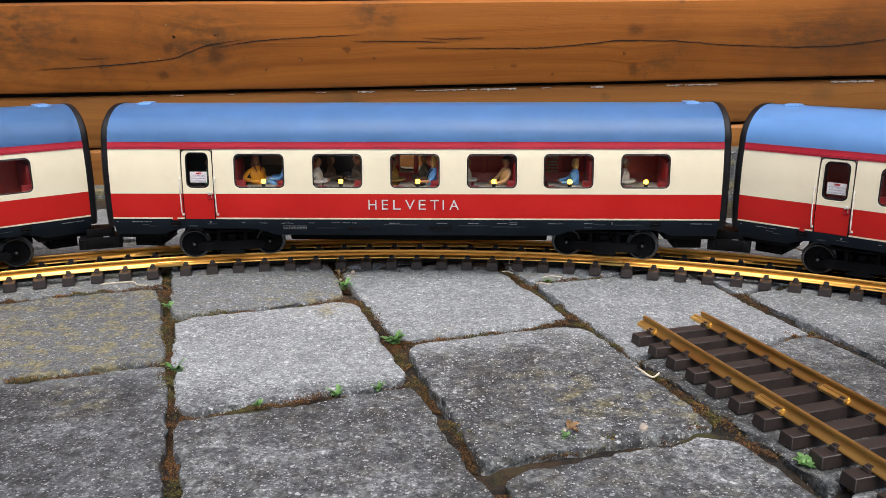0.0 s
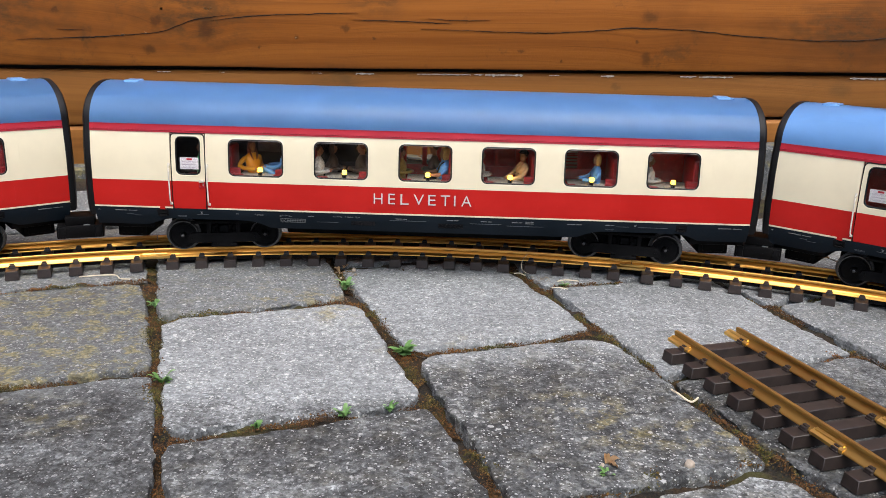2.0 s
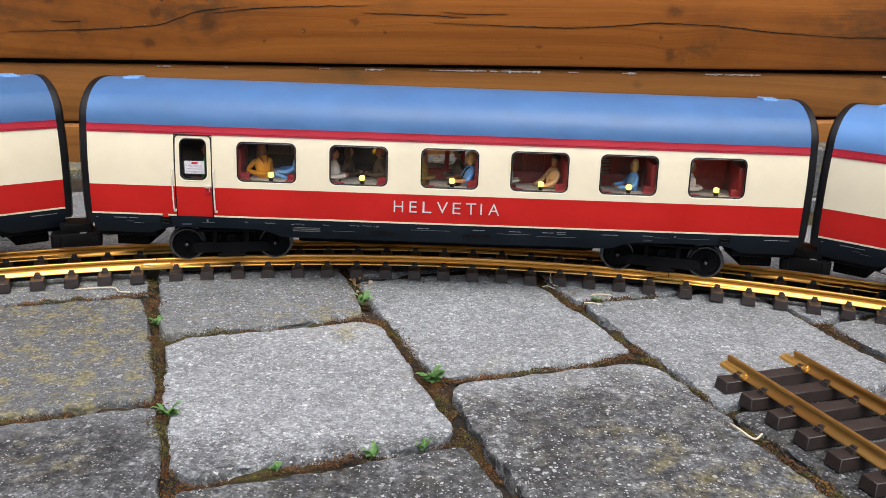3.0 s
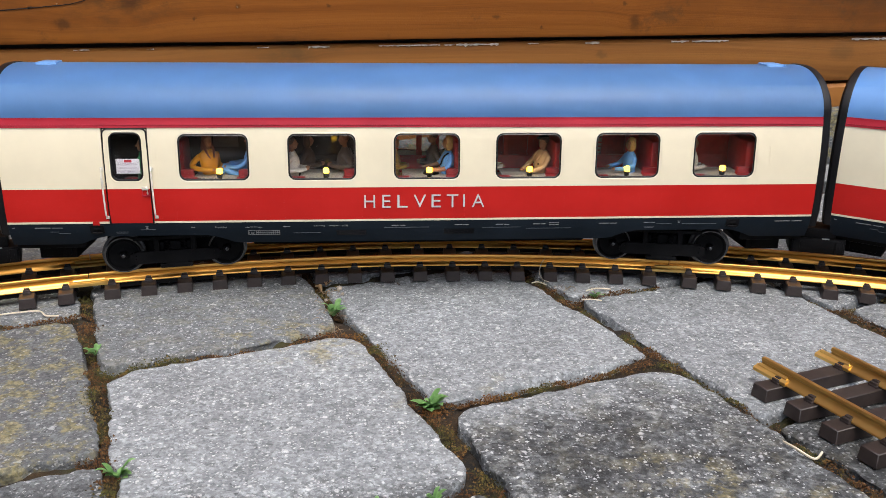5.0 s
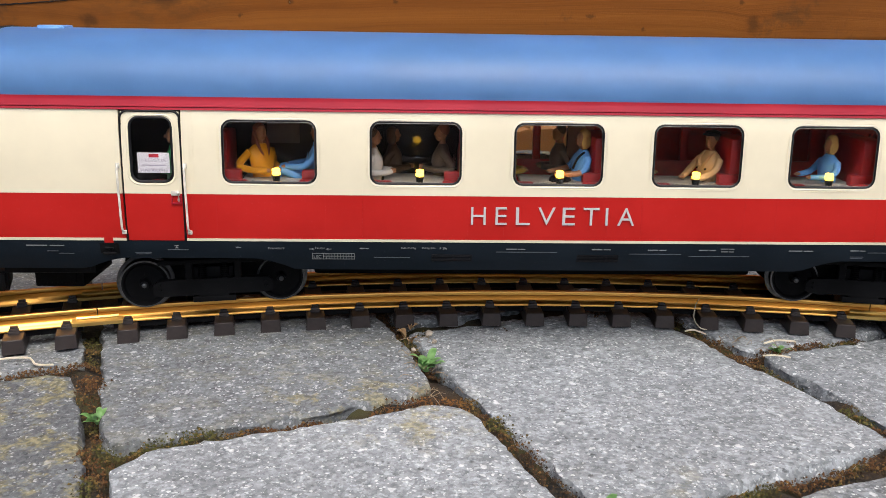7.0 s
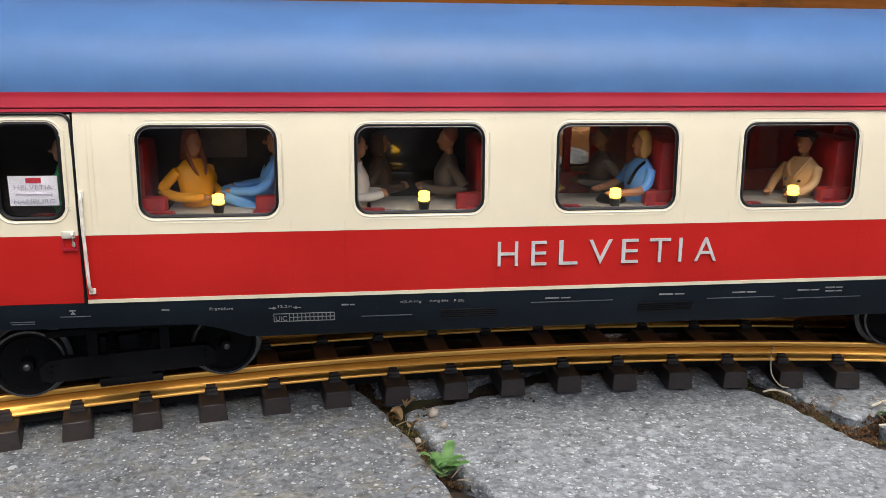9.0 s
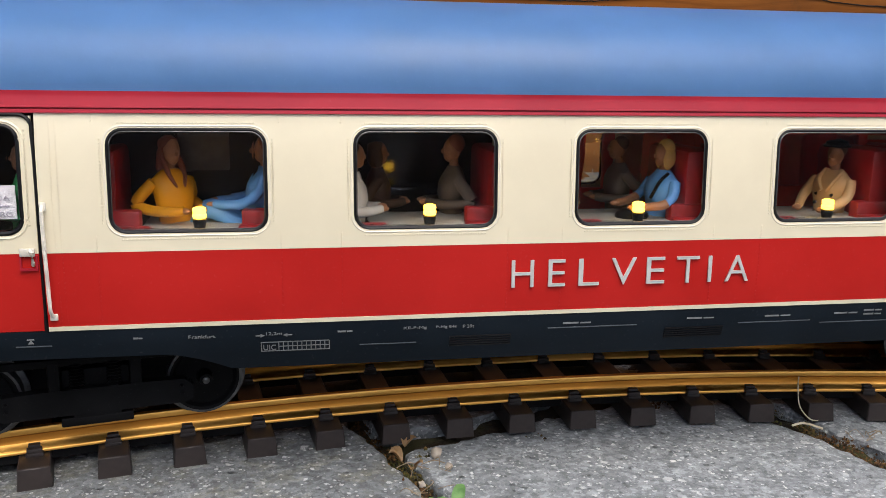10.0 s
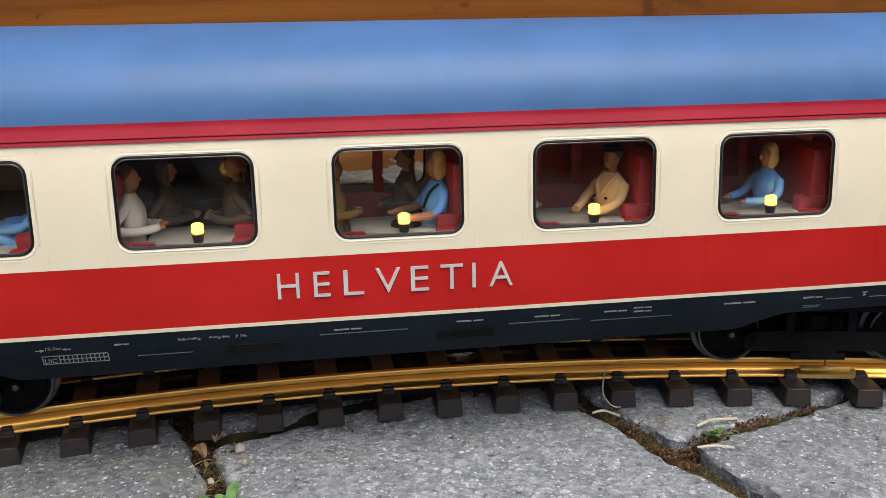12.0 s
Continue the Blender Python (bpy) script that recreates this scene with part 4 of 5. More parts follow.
    for x in (DOOR[1] + 0.0050, DOOR[1] + 0.0068):
        for z in np.arange(0.0890, 0.1318, 0.0014):
            ball(b, (x, -half(z), float(z)), 0.00027, 0.00022, 0.00027, 0, 6, 4)
    part("cream_riveting", b, CREAM, coach, "cream rivet rows beside the door")["kind"] = "stuff"
    # door
    d0, d1, dz0, dz1 = DOOR
    b = bmesh.new()
    line = [(d0, dz0)] + [p for p in round_rect(d0, d1, 0.09, dz1, 0.0040, 5)[:12]][::-1] + [(d1, dz0)]
    pipe(b, [(x, -(half(z) + 0.0001), z) for x, z in line], 0.0006, 6)
    door = part("door", b, BLACK, coach, "closed folding door in a black rubber seal")
    b = bmesh.new()
    skin(b, *holed(d0 + 0.0003, d1 - 0.0003, 0.0884, dz1 - 0.0004, (d0 + 0.0043, d1 - 0.0040, 0.0945, 0.1284), 0.0050), -1, 0.0012, -0.0002)
    ring(b, round_rect(d0 + 0.0030, d1 - 0.0028, 0.0933, 0.1294, 0.0060, 6), -1, 0.0006, -0.0005)
    for k in range(22):
        z = 0.0975 + k * 0.0014
        ball(b, (d1 - 0.0022, -half(z), z), 0.0003, 0.0003, 0.0003, 0, 6, 4)
    part("upper_leaf", b, CREAM, door, "cream upper door leaf")
    b = bmesh.new()
    skin(b, *sheet(d0 + 0.0003, d1 - 0.0003, dz0, 0.0883, 6, 1), -1, 0.0012, -0.0002)
    part("lower_leaf", b, RED, door, "red lower door leaf")
    b = bmesh.new()
    ring(b, round_rect(d0 + 0.0046, d1 - 0.0043, 0.0948, 0.1281, 0.0048, 6), -1, 0.0008, -0.0006)
    part("window_seal", b, BLACK, door, "black window seal")
    b = bmesh.new()
    b.faces.new([b.verts.new((x, -(half(z) - 0.0018), z)) for x, z in round_rect(d0 + 0.0047, d1 - 0.0044, 0.0949, 0.1280, 0.0045, 6)])
    bmesh.ops.solidify(b, geom=b.faces[:], thickness=0.0005)
    pane = part("door_pane", b, GLASS, door, "clear door pane", smooth=False)
    pane.visible_shadow = False
    b = bmesh.new()
    y = -(half(0.09) + 0.0006)
    box(b, d1 - 0.0058, d1 - 0.0012, y - 0.0003, y + 0.0005, 0.0876, 0.0902, 0.0003)
    pipe(b, [(d1 - 0.0026, y - 0.0002, 0.0896), (d1 - 0.0018, y - 0.0010, 0.0890), (d1 - 0.0017, y - 0.0009, 0.0858), (d1 - 0.0019, y, 0.0848)], 0.0006, 6)
    part("door_handle", b, IVORY, door, "ivory door handle")
    b = bmesh.new()
    for x0, x1, z0, z1, out in ((d1 - 0.0060, d1 - 0.0054, 0.0836, 0.0878, 0.0004), (d1 - 0.0012, d1 - 0.0006, 0.0836, 0.0878, 0.0004), (d1 - 0.0060, d1 - 0.0006, 0.0830, 0.0838, 0.0007)):
        skin(b, *sheet(x0, x1, z0, z1, 2, 1), -1, 0.0008, out)
    part("handle_recess", b, TRIM_RED, door, "crimson rim of the handle recess")
    for k, x in enumerate((-0.2364, 0.2375)):
        b = bmesh.new()
        skin(b, *sheet(x - 0.0050, x + 0.0050, 0.0552, 0.0612, 3, 1), -1, 0.0012, 0.0006)
        box(b, x - 0.0034, x + 0.0034, -half(0.056) - 0.0026, -half(0.056), 0.0550, 0.0562, 0.0004)
        rod(b, (x - 0.0022, -half(0.058) - 0.0006, 0.0585), (x + 0.0022, -half(0.058) - 0.0006, 0.0585), 0.0007)
        part("jacking_pad", b, BOGIE, coach, "small black bracket on the skirt")
    part("red_tab", skin(bmesh.new(), *sheet(-0.2388, -0.2340, 0.0614, 0.0642, 2, 1), -1, 0.0014, 0.0002), RED, coach, "small red tab breaking the stripe")
    for x in (d0 - 0.0022, d1 + 0.0020):
        b = bmesh.new()
        pts = [(x, -(half(0.1035) + 0.0002), 0.1035), (x, -(half(0.1020) + 0.0022), 0.1018)]
        pts += [(x + 0.0004 * k / 6, -(half(z) + 0.0022), z) for k, z in enumerate(np.linspace(0.1000, 0.0700, 7).tolist())]
        pts += [(x + 0.0006, -(half(0.068) + 0.0014), 0.0684), (x + 0.0008, -(half(0.067) - 0.0002), 0.0676)]
        pipe(b, pts, 0.00065, 6)
        box(b, x - 0.0010, x + 0.0010, -(half(0.1035) + 0.0008), -(half(0.1035) - 0.0002), 0.1018, 0.1046, 0.0003)
        box(b, x - 0.0004, x + 0.0020, -(half(0.0675) + 0.0008), -(half(0.0675) - 0.0002), 0.0664, 0.0686, 0.0003)
        part("handrail", b, IVORY, coach, "curved ivory handrail")
    b = bmesh.new()
    box(b, -0.2192, -0.2026, -0.0496, -0.0493, 0.0988, 0.1095)
    sign = part("route_sign", b, PAPER, door, "white paper route sign behind the door pane", smooth=False)
    return coach


HERE = pose(-0.0045, 1.3555, 0)
TURN_LEFT, TURN_RIGHT = -39.9, 39.6
NEIGHBOURS = (pose(-0.5955, 1.1655, -0.001, 0, 0, 40.15), pose(0.5765, 1.1574, -0.001, 0, 0, -40.1))


coach = coach_at(HERE, "cream, red and blue model dining coach with passengers")

# marks on the skirt
b = bmesh.new()
g = bmesh.new()


def dash(bm_, x0, x1, z, h=0.0007):
    skin(bm_, *sheet(x0, x1, z, z + h, 1, 1), -1, 0.0004, 0.0002)


for x0, x1, z in ((-0.2958, -0.2940, 0.0594), (-0.2802, -0.2604, 0.0593), (-0.1695, -0.1667, 0.0588), (-0.1030, -0.0980, 0.0586), (-0.0232, -0.0129, 0.0586),
                  (0.0238, 0.0343, 0.0587), (0.0548, 0.0650, 0.0585), (0.0831, 0.0926, 0.0586), (0.0953, 0.1028, 0.0594), (0.0955, 0.1028, 0.0578),
                  (0.1335, 0.1471, 0.0585), (0.1682, 0.1766, 0.0588), (0.2710, 0.2922, 0.0588)):
    dash(b, x0, x0 + (x1 - x0) * 0.55, z, 0.0006)
    dash(b, x0 + (x1 - x0) * 0.62, x1, z, 0.0005)
for x0, x1, z in ((-0.0955, -0.0758, 0.0533), (-0.0287, 0.0047, 0.0570), (0.0445, 0.0736, 0.0562), (0.0780, 0.1120, 0.0550), (0.1781, 0.1900, 0.0577), (0.1980, 0.2250, 0.0575),
                  (-0.2057, -0.1949, 0.0573), (-0.2234, -0.2148, 0.0556), (-0.2230, -0.2150, 0.0547), (0.1688, 0.1764, 0.0551), (0.1692, 0.1760, 0.0543), (-0.2700, -0.2640, 0.0562), (-0.2640, -0.2560, 0.0548)):
    dash(g, x0, x1, z, 0.00035)
# inspection grid
gx0, gx1, gz0, gz1 = -0.1288, -0.1060, 0.0522, 0.0556
for z in (gz0, gz1):
    dash(b, gx0, gx1, z, 0.0003)
for k in range(12):
    x = gx0 + 0.0058 + (gx1 - gx0 - 0.0058) * k / 11
    dash(b, x, x + 0.0003, gz0, gz1 - gz0)
dash(b, gx0, gx0 + 0.0003, gz0, gz1 - gz0)
dash(b, gx0 + 0.0058, gx1, (gz0 + gz1) / 2, 0.0003)
# length arrows, hoist marks
for x, d in ((-0.1290, 1), (-0.1197, -1)):
    dash(b, x - 0.0014, x + 0.0014, 0.0582, 0.0003)
    v0 = [(x + d * 0.0016, 0.05835), (x + d * 0.0002, 0.0590), (x + d * 0.0002, 0.0577)]
    skin(b, v0, [[0, 1, 2]] if d < 0 else [[0, 2, 1]], -1, 0.0004, 0.0002)
for x in (-0.2010, 0.1955):
    dash(b, x - 0.0011, x + 0.0011, 0.0597, 0.0004)
    skin(b, [(x, 0.0597), (x - 0.0009, 0.0584), (x + 0.0009, 0.0584)], [[0, 1, 2]], -1, 0.0004, 0.0002)
part("skirt_print", b, WHITE, coach, "small white lettering bars and inspection grid")["kind"] = "stuff"
part("fine_print", g, GREYPRINT, coach, "fine grey lines on the skirt")["kind"] = "stuff"


def skirt_text(text, x, z, h, width=None):
    tilt = math.degrees(math.atan2(half(z + 0.002) - half(z), 0.002))
    writing("skirt_lettering", text, h, WHITE, coach, Matrix.Translation((x, -(half(z) + 0.0002), z)) @ pose(0, 0, 0, 90 + tilt, 0, 0), "white skirt lettering", width, 0.0002)


skirt_text("Frankfurt", -0.1478, 0.0583, 0.0012, 0.0086)
skirt_text("UIC", -0.1259, 0.0528, 0.0021, 0.0042)
skirt_text("12,2m", -0.1243, 0.0584, 0.0012, 0.0052)
skirt_text("KE-P-Mg", -0.0764, 0.0586, 0.0012, 0.0080)
skirt_text("P-Mg 84t", -0.0655, 0.0586, 0.0012, 0.0072)
skirt_text("P 39t", -0.0576, 0.0586, 0.0012, 0.0040)
# ventilation grilles
for x0, x1 in ((-0.0641, -0.0420), (0.0159, 0.0388)):
    b = bmesh.new()
    for k in range(5):
        z = 0.0516 + 0.0009 * k
        pipe(b, [(x0, -(half(z) + 0.0001), z), (x1, -(half(z) + 0.0001), z)], 0.00035, 5)
    part("skirt_grille", b, BLACK, coach, "black louvred skirt grille")

# paper sign lettering
sign = [o for o in coach.children_recursive if o.name.startswith("route_sign")][0]
b = bmesh.new()
box(b, -0.2132, -0.2080, -0.0498, -0.0496, 0.1070, 0.1088)
part("sign_logo", b, plain("sign_red", (0.55, 0.03, 0.05), 0.5), coach, "small red block on the paper sign", smooth=False)
INK = plain("faint_ink", (0.48, 0.46, 0.54), 0.6)
writing("sign_lettering", "HELVETIA", 0.0015, INK, coach, Matrix.Translation((-0.2108, -0.0497, 0.1048)) @ UPRIGHT, "faint sign lettering", 0.0130)
writing("sign_lettering", "HAMBURG", 0.0016, INK, coach, Matrix.Translation((-0.2108, -0.0497, 0.0996)) @ UPRIGHT, "faint sign lettering", 0.0140)
b = bmesh.new()
box(b, -0.2170, -0.2046, -0.0498, -0.0496, 0.1026, 0.1032)
part("sign_line", b, INK, coach, "faint bar of small print", smooth=False)
def seats(owner, k, x0, x1):
    """The pair of seats under one window."""
    for side, x in ((-1, x0 - 0.0050), (1, x1 + 0.0040)):
        b = bmesh.new()
        deep = 0.0045 if side < 0 else (0.0075 if k > 1 else 0.0045)
        box(b, x - deep, x + 0.0045, -0.0440 if side > 0 else -0.036, -0.008, 0.0700, 0.1195, 0.0025)
        box(b, min(x, x - side * 0.020), max(x, x - side * 0.020), -0.0445, -0.012, 0.0700, 0.0800, 0.002)
        arm = 0.0165 if side < 0 else 0.0140
        box(b, min(x, x - side * arm), max(x, x - side * arm), -0.0512, -0.0462, 0.0760, 0.0956, 0.0008)
        if side > 0 or k == 0:
            box(b, min(x, x - side * 0.0130), max(x, x - side * 0.0130), -0.0455, -0.0400, 0.0760, 0.1000, 0.0008)
        part("seat", b, SEAT, owner, "red moulded seat with armrest")


for spot in NEIGHBOURS:
    ob = copy_thing(coach, spot)
    ob["label"] = "neighbouring cream, red and blue model compartment coach"
    for k, (x0, x1) in enumerate(WIN):
        seats(ob, k, x0, x1)
    b = bmesh.new()
    box(b, BODY0 + 0.006, BODY1 - 0.006, -0.004, -0.002, 0.0610, 0.1340)
    for x in [-0.236, -0.186] + [(WIN[k][1] + WIN[k + 1][0]) / 2 for k in range(5)] + [0.262]:
        box(b, x - 0.001, x + 0.001, -0.047, -0.004, 0.0610, 0.1340)
    part("compartment_wall", b, CABIN, ob, "dark red compartment walls")

# dining tables with their lamps
for k, (x0, x1) in enumerate(WIN):
    xm = (x0 + x1) / 2
    b = bmesh.new()
    box(b, xm - 0.0175, xm + 0.0195, -0.0505, -0.018, 0.0928, 0.0942, 0.0005)
    box(b, xm - 0.0015, xm + 0.0030, -0.034, -0.030, 0.0605, 0.0930)
    table = part("table", b, TABLE, coach, "grey dining table under the window")
    b = bmesh.new()
    xl = xm + 0.0022
    lathe(b, [(0.0016, 0.0), (0.0018, 0.0004), (0.0023, 0.0030), (0.0025, 0.0032), (0.0018, 0.0033)], 14, pose(xl, -0.0462, 0.0942))
    part("lamp_base", b, BLACK, table, "black table lamp pot")
    b = bmesh.new()
    lathe(b, [(0.0010, 0.0), (0.0021, 0.0004), (0.0023, 0.0014), (0.0019, 0.0020), (0.0022, 0.0026), (0.0021, 0.0036), (0.0012, 0.0040)], 14, pose(xl, -0.0462, 0.0974))
    part("lamp_bulb", b, LAMP, table, "glowing yellow table lamp shade")
    seats(coach, k, x0, x1)

b = bmesh.new()
box(b, -0.2955, -0.1200, 0.004, 0.006, 0.0610, 0.1340)
box(b, -0.185, -0.184, -0.047, 0.004, 0.0610, 0.1340)
box(b, -0.121, -0.120, 0.004, 0.022, 0.0610, 0.1340)
part("galley_wall", b, DARK, coach, "dark galley partition")
b = bmesh.new()
box(b, -0.1200, -0.0350, 0.020, 0.022, 0.0610, 0.1340)
box(b, -0.100, -0.055, 0.008, 0.020, 0.0610, 0.1000, 0.001)
part("bar_counter", b, GALLEY, coach, "dark polished bar front")
b = bmesh.new()
box(b, -0.1595, -0.1405, 0.0025, 0.0035, 0.1080, 0.1235)
part("wall_notice", b, plain("grey_notice", (0.20, 0.18, 0.18), 0.6), coach, "pale notice on the partition")
b = bmesh.new()
for x0, x1, z0, z1 in ((-0.022, 0.2950, 0.0610, 0.0985), (-0.022, 0.2950, 0.1235, 0.1340)):
    box(b, x0, x1, 0.010, 0.0125, z0, z1, 0.0004)
for x in (-0.022, -0.002, 0.012, 0.034, 0.054, 0.068, 0.088, 0.108, 0.130, 0.148, 0.168, 0.190):
    box(b, x, x + 0.0045, 0.0095, 0.0130, 0.0985, 0.1235, 0.0004)
box(b, 0.195, 0.295, 0.010, 0.0125, 0.0985, 0.1235)
box(b, 0.044, 0.195, 0.030, 0.032, 0.0610, 0.1340)
for x in (0.030, 0.104, 0.178):
    box(b, x, x + 0.0015, -0.012, 0.012, 0.0610, 0.1290)
part("red_partition", b, CABIN, coach, "dark red panelled compartment wall with openings")
b = bmesh.new()
for k in range(7):
    box(b, 0.131, 0.150, 0.0132, 0.0140, 0.0990 + 0.0033 * k, 0.1008 + 0.0033 * k)
part("louvres", b, plain("louvre_beige", (0.42, 0.30, 0.22), 0.5), coach, "beige louvre slats")

# train name
LETTERS = (("H", -0.0431, -0.0352), ("E", -0.0299, -0.0238), ("L", -0.0189, -0.0114), ("V", -0.0069, 0.0023), ("E", 0.0063, 0.0131),
           ("T", 0.0176, 0.0261), ("I", 0.0297, 0.0310), ("A", 0.0364, 0.0455))
for ch, x0, x1 in LETTERS:
    writing("letter", ch, 0.0096, SILVER, coach, Matrix.Translation(((x0 + x1) / 2, -half(0.078) - 0.0001, 0.0730)) @ UPRIGHT, "raised silver letter " + ch, x1 - x0, 0.0006, thin=0.007)
# coupling bars between the coaches
for a, end in ((TURN_LEFT / 2, BODY0), (TURN_RIGHT / 2, BODY1)):
    b = bmesh.new()
    box(b, -0.0205, 0.0205, -0.0160, 0.0100, 0.0290, 0.0408, 0.0010)
    box(b, -0.0130, 0.0130, -0.0130, 0.0100, 0.0405, 0.0490, 0.0010)
    box(b, -0.0190, -0.0130, -0.0175, -0.0150, 0.0300, 0.0398, 0.0006)
    box(b, 0.0130, 0.0190, -0.0175, -0.0150, 0.0300, 0.0398, 0.0006)
    bar = part("coupling_bar", b, BOGIE, coach, "black coupling bar between two coaches")
    bar.matrix_basis = HERE.inverted() @ Matrix.Translation(arc(a, RC)) @ pose(0, 0, 0, 0, 0, -a)
    b = bmesh.new()
    box(b, 0.0030, 0.0085, -0.0155, -0.0135, 0.0408, 0.0415, 0.0002)
    part("coupling_pin", b, CHROME, bar, "small bright steel pin")

# ---------------------------------------------------------------- toy passengers
SKIN = plain("figure_skin", (0.36, 0.17, 0.085), 0.5, 0, 0.2)
FAIR = plain("figure_blond", (0.62, 0.42, 0.13), 0.6, 0, 0.2)
DARKHAIR = plain("figure_brown", (0.06, 0.032, 0.018), 0.6)
WHITEHAIR = plain("figure_white", (0.55, 0.50, 0.46), 0.6)
YELLOW = plain("figure_yellow", (0.70, 0.31, 0.004), 0.5, 0, 0.12)
SKYBLUE = plain("figure_light_blue", (0.12, 0.36, 0.80), 0.5, 0, 0.12)
MIDBLUE = plain("figure_blue", (0.06, 0.28, 0.70), 0.5, 0, 0.15)
PALE = plain("figure_pale_grey", (0.60, 0.60, 0.57), 0.55, 0, 0.12)
TAUPE = plain("figure_taupe", (0.12, 0.10, 0.082), 0.55, 0, 0.15)
BEIGE = plain("figure_beige", (0.64, 0.42, 0.20), 0.55, 0, 0.12)
GREENCLOTH = plain("figure_green", (0.02, 0.22, 0.07), 0.5)
OCHRE = plain("figure_ochre", (0.38, 0.25, 0.04), 0.55)


def loft(bm, rings, n=12, mat=0):
    rows = []
    for x, y, z, rx, ry in rings:
        rows.append([bm.verts.new((x + rx * math.cos(2 * math.pi * k / n), y + ry * math.sin(2 * math.pi * k / n), z)) for k in range(n)])
    for r0, r1 in zip(rows, rows[1:]):
        for k in range(n):
            bm.faces.new((r0[k], r0[(k + 1) % n], r1[(k + 1) % n], r1[k])).material_index = mat
    bm.faces.new(rows[0][::-1]).material_index = mat
    bm.faces.new(rows[-1]).material_index = mat


def curve(points, per=5):
    """A smooth line through points."""
    pts = [Vector(p) for p in points]
    fine = []
    for i in range(len(pts) - 1):
        p0, p1, p2, p3 = pts[max(0, i - 1)], pts[i], pts[i + 1], pts[min(len(pts) - 1, i + 2)]
        for k in range(per):
            t = k / per
            fine.append(0.5 * ((2 * p1) + (p2 - p0) * t + (2 * p0 - 5 * p1 + 4 * p2 - p3) * t * t + (3 * p1 - p0 - 3 * p2 + p3) * t ** 3))
    return fine + [pts[-1]]


LAP = ((0, 0.0064, 0.0222), (-0.0034, 0.0094, 0.0178), (-0.0046, 0.0100, 0.0150), (0.0010, 0.0086, 0.0138), (0.0062, 0.0056, 0.0136), (0.0096, 0.0030, 0.0140))
REACH = ((0, 0.0068, 0.0222), (0.0018, 0.0090, 0.0180), (0.0052, 0.0090, 0.0152), (0.0100, 0.0074, 0.0144), (0.0150, 0.0054, 0.0142))


TABLEWARD = ((0, 0.0066, 0.0222), (0.0022, 0.0080, 0.0186), (0.0052, 0.0080, 0.0158), (0.0092, 0.0062, 0.0138), (0.0125, 0.0046, 0.0128))


def figure(x, y, z, face, coat, legs, hair, label, bob=False, lean=0.0, cap=None, trim=None, size=1.0, knees=False, arms=LAP, sleeves=True, turn=0.0, buttons=False, scarf=None, bag=False):
    """A seated painted plastic figure, facing along +x (face = 1) or -x (face = -1), as one plain mesh."""
    bm = bmesh.new()

    def at(h):
        return lean * h / 0.026

    loft(bm, [(at(h) + dx, 0, h, rx, ry) for h, dx, rx, ry in
              ((0.0, 0.0, 0.0068, 0.0072), (0.004, 0.0, 0.0062, 0.0070), (0.009, 0.0004, 0.0040, 0.0054), (0.013, 0.0006, 0.0041, 0.0058), (0.017, 0.0008, 0.0047, 0.0066),
               (0.0205, 0.0006, 0.0045, 0.0072), (0.0230, 0.0002, 0.0037, 0.0070), (0.0248, 0.0, 0.0028, 0.0046), (0.0262, 0.0002, 0.0022, 0.0028))], 18, 0)
    for s in (-1, 1):
        line = curve([(px + at(pz), s * py, pz) for px, py, pz in arms])
        n = len(line)
        cut = n if sleeves else n // 2
        pipe(bm, line[:cut + 1], lambda t: 0.0020 - 0.0005 * t, 10, 0)
        if cut < n:
            pipe(bm, line[cut - 1:], lambda t: 0.0017 - 0.0004 * t, 8, 2)
        hx, hy, hz = line[-1]
        ball(bm, (hx + 0.0008, hy, hz), 0.0019, 0.0012, 0.0010, 2, 10, 8)
        if knees:
            pipe(bm, curve([(0.001, s * 0.0044, 0.003), (0.008, s * 0.0046, 0.0085), (0.0158, s * 0.0040, 0.0122), (0.0192, s * 0.0034, 0.0090), (0.0215, s * 0.003, 0.0030)]), lambda t: 0.0033 - 0.0011 * t, 10, 1)
        else:
            pipe(bm, curve([(0.0, s * 0.0040, 0.0030), (0.0080, s * 0.0042, 0.0040), (0.0145, s * 0.0040, 0.0040), (0.0166, s * 0.0040, 0.0), (0.0160, s * 0.0040, -0.0100)]), lambda t: 0.0034 - 0.0010 * t, 10, 1)
    top = at(0.030)
    rod(bm, (at(0.025), 0, 0.0250), (top + 0.0004, 0, 0.0292), 0.0017, 0.0015, 12, 2)
    hx = 0.0010 + top
    ball(bm, (hx, 0, 0.0318), 0.0031, 0.0027, 0.0040, 2, 16, 12)
    ball(bm, (hx + 0.0008, 0, 0.0296), 0.0022, 0.0019, 0.0022, 2, 12, 8)
    ball(bm, (hx + 0.0031, 0, 0.0312), 0.0008, 0.0005, 0.0009, 2, 8, 6)
    ball(bm, (hx - 0.0013, 0, 0.0337), 0.0031, 0.0032, 0.0034, 3, 16, 10)
    if bob == 2:
        loft(bm, [(hx - 0.0016, 0, 0.0235, 0.0012, 0.0030), (hx - 0.0020, 0, 0.0265, 0.0022, 0.0042), (hx - 0.0016, 0, 0.0310, 0.0028, 0.0036), (hx - 0.0012, 0, 0.0345, 0.0020, 0.0024)], 14, 3)
    elif bob:
        ball(bm, (hx - 0.0022, 0, 0.0306), 0.0024, 0.0034, 0.0044, 3, 14, 10)
        for s in (-1, 1):
            ball(bm, (hx - 0.0008, s * 0.0023, 0.0302), 0.0021, 0.0012, 0.0040, 3, 12, 8)
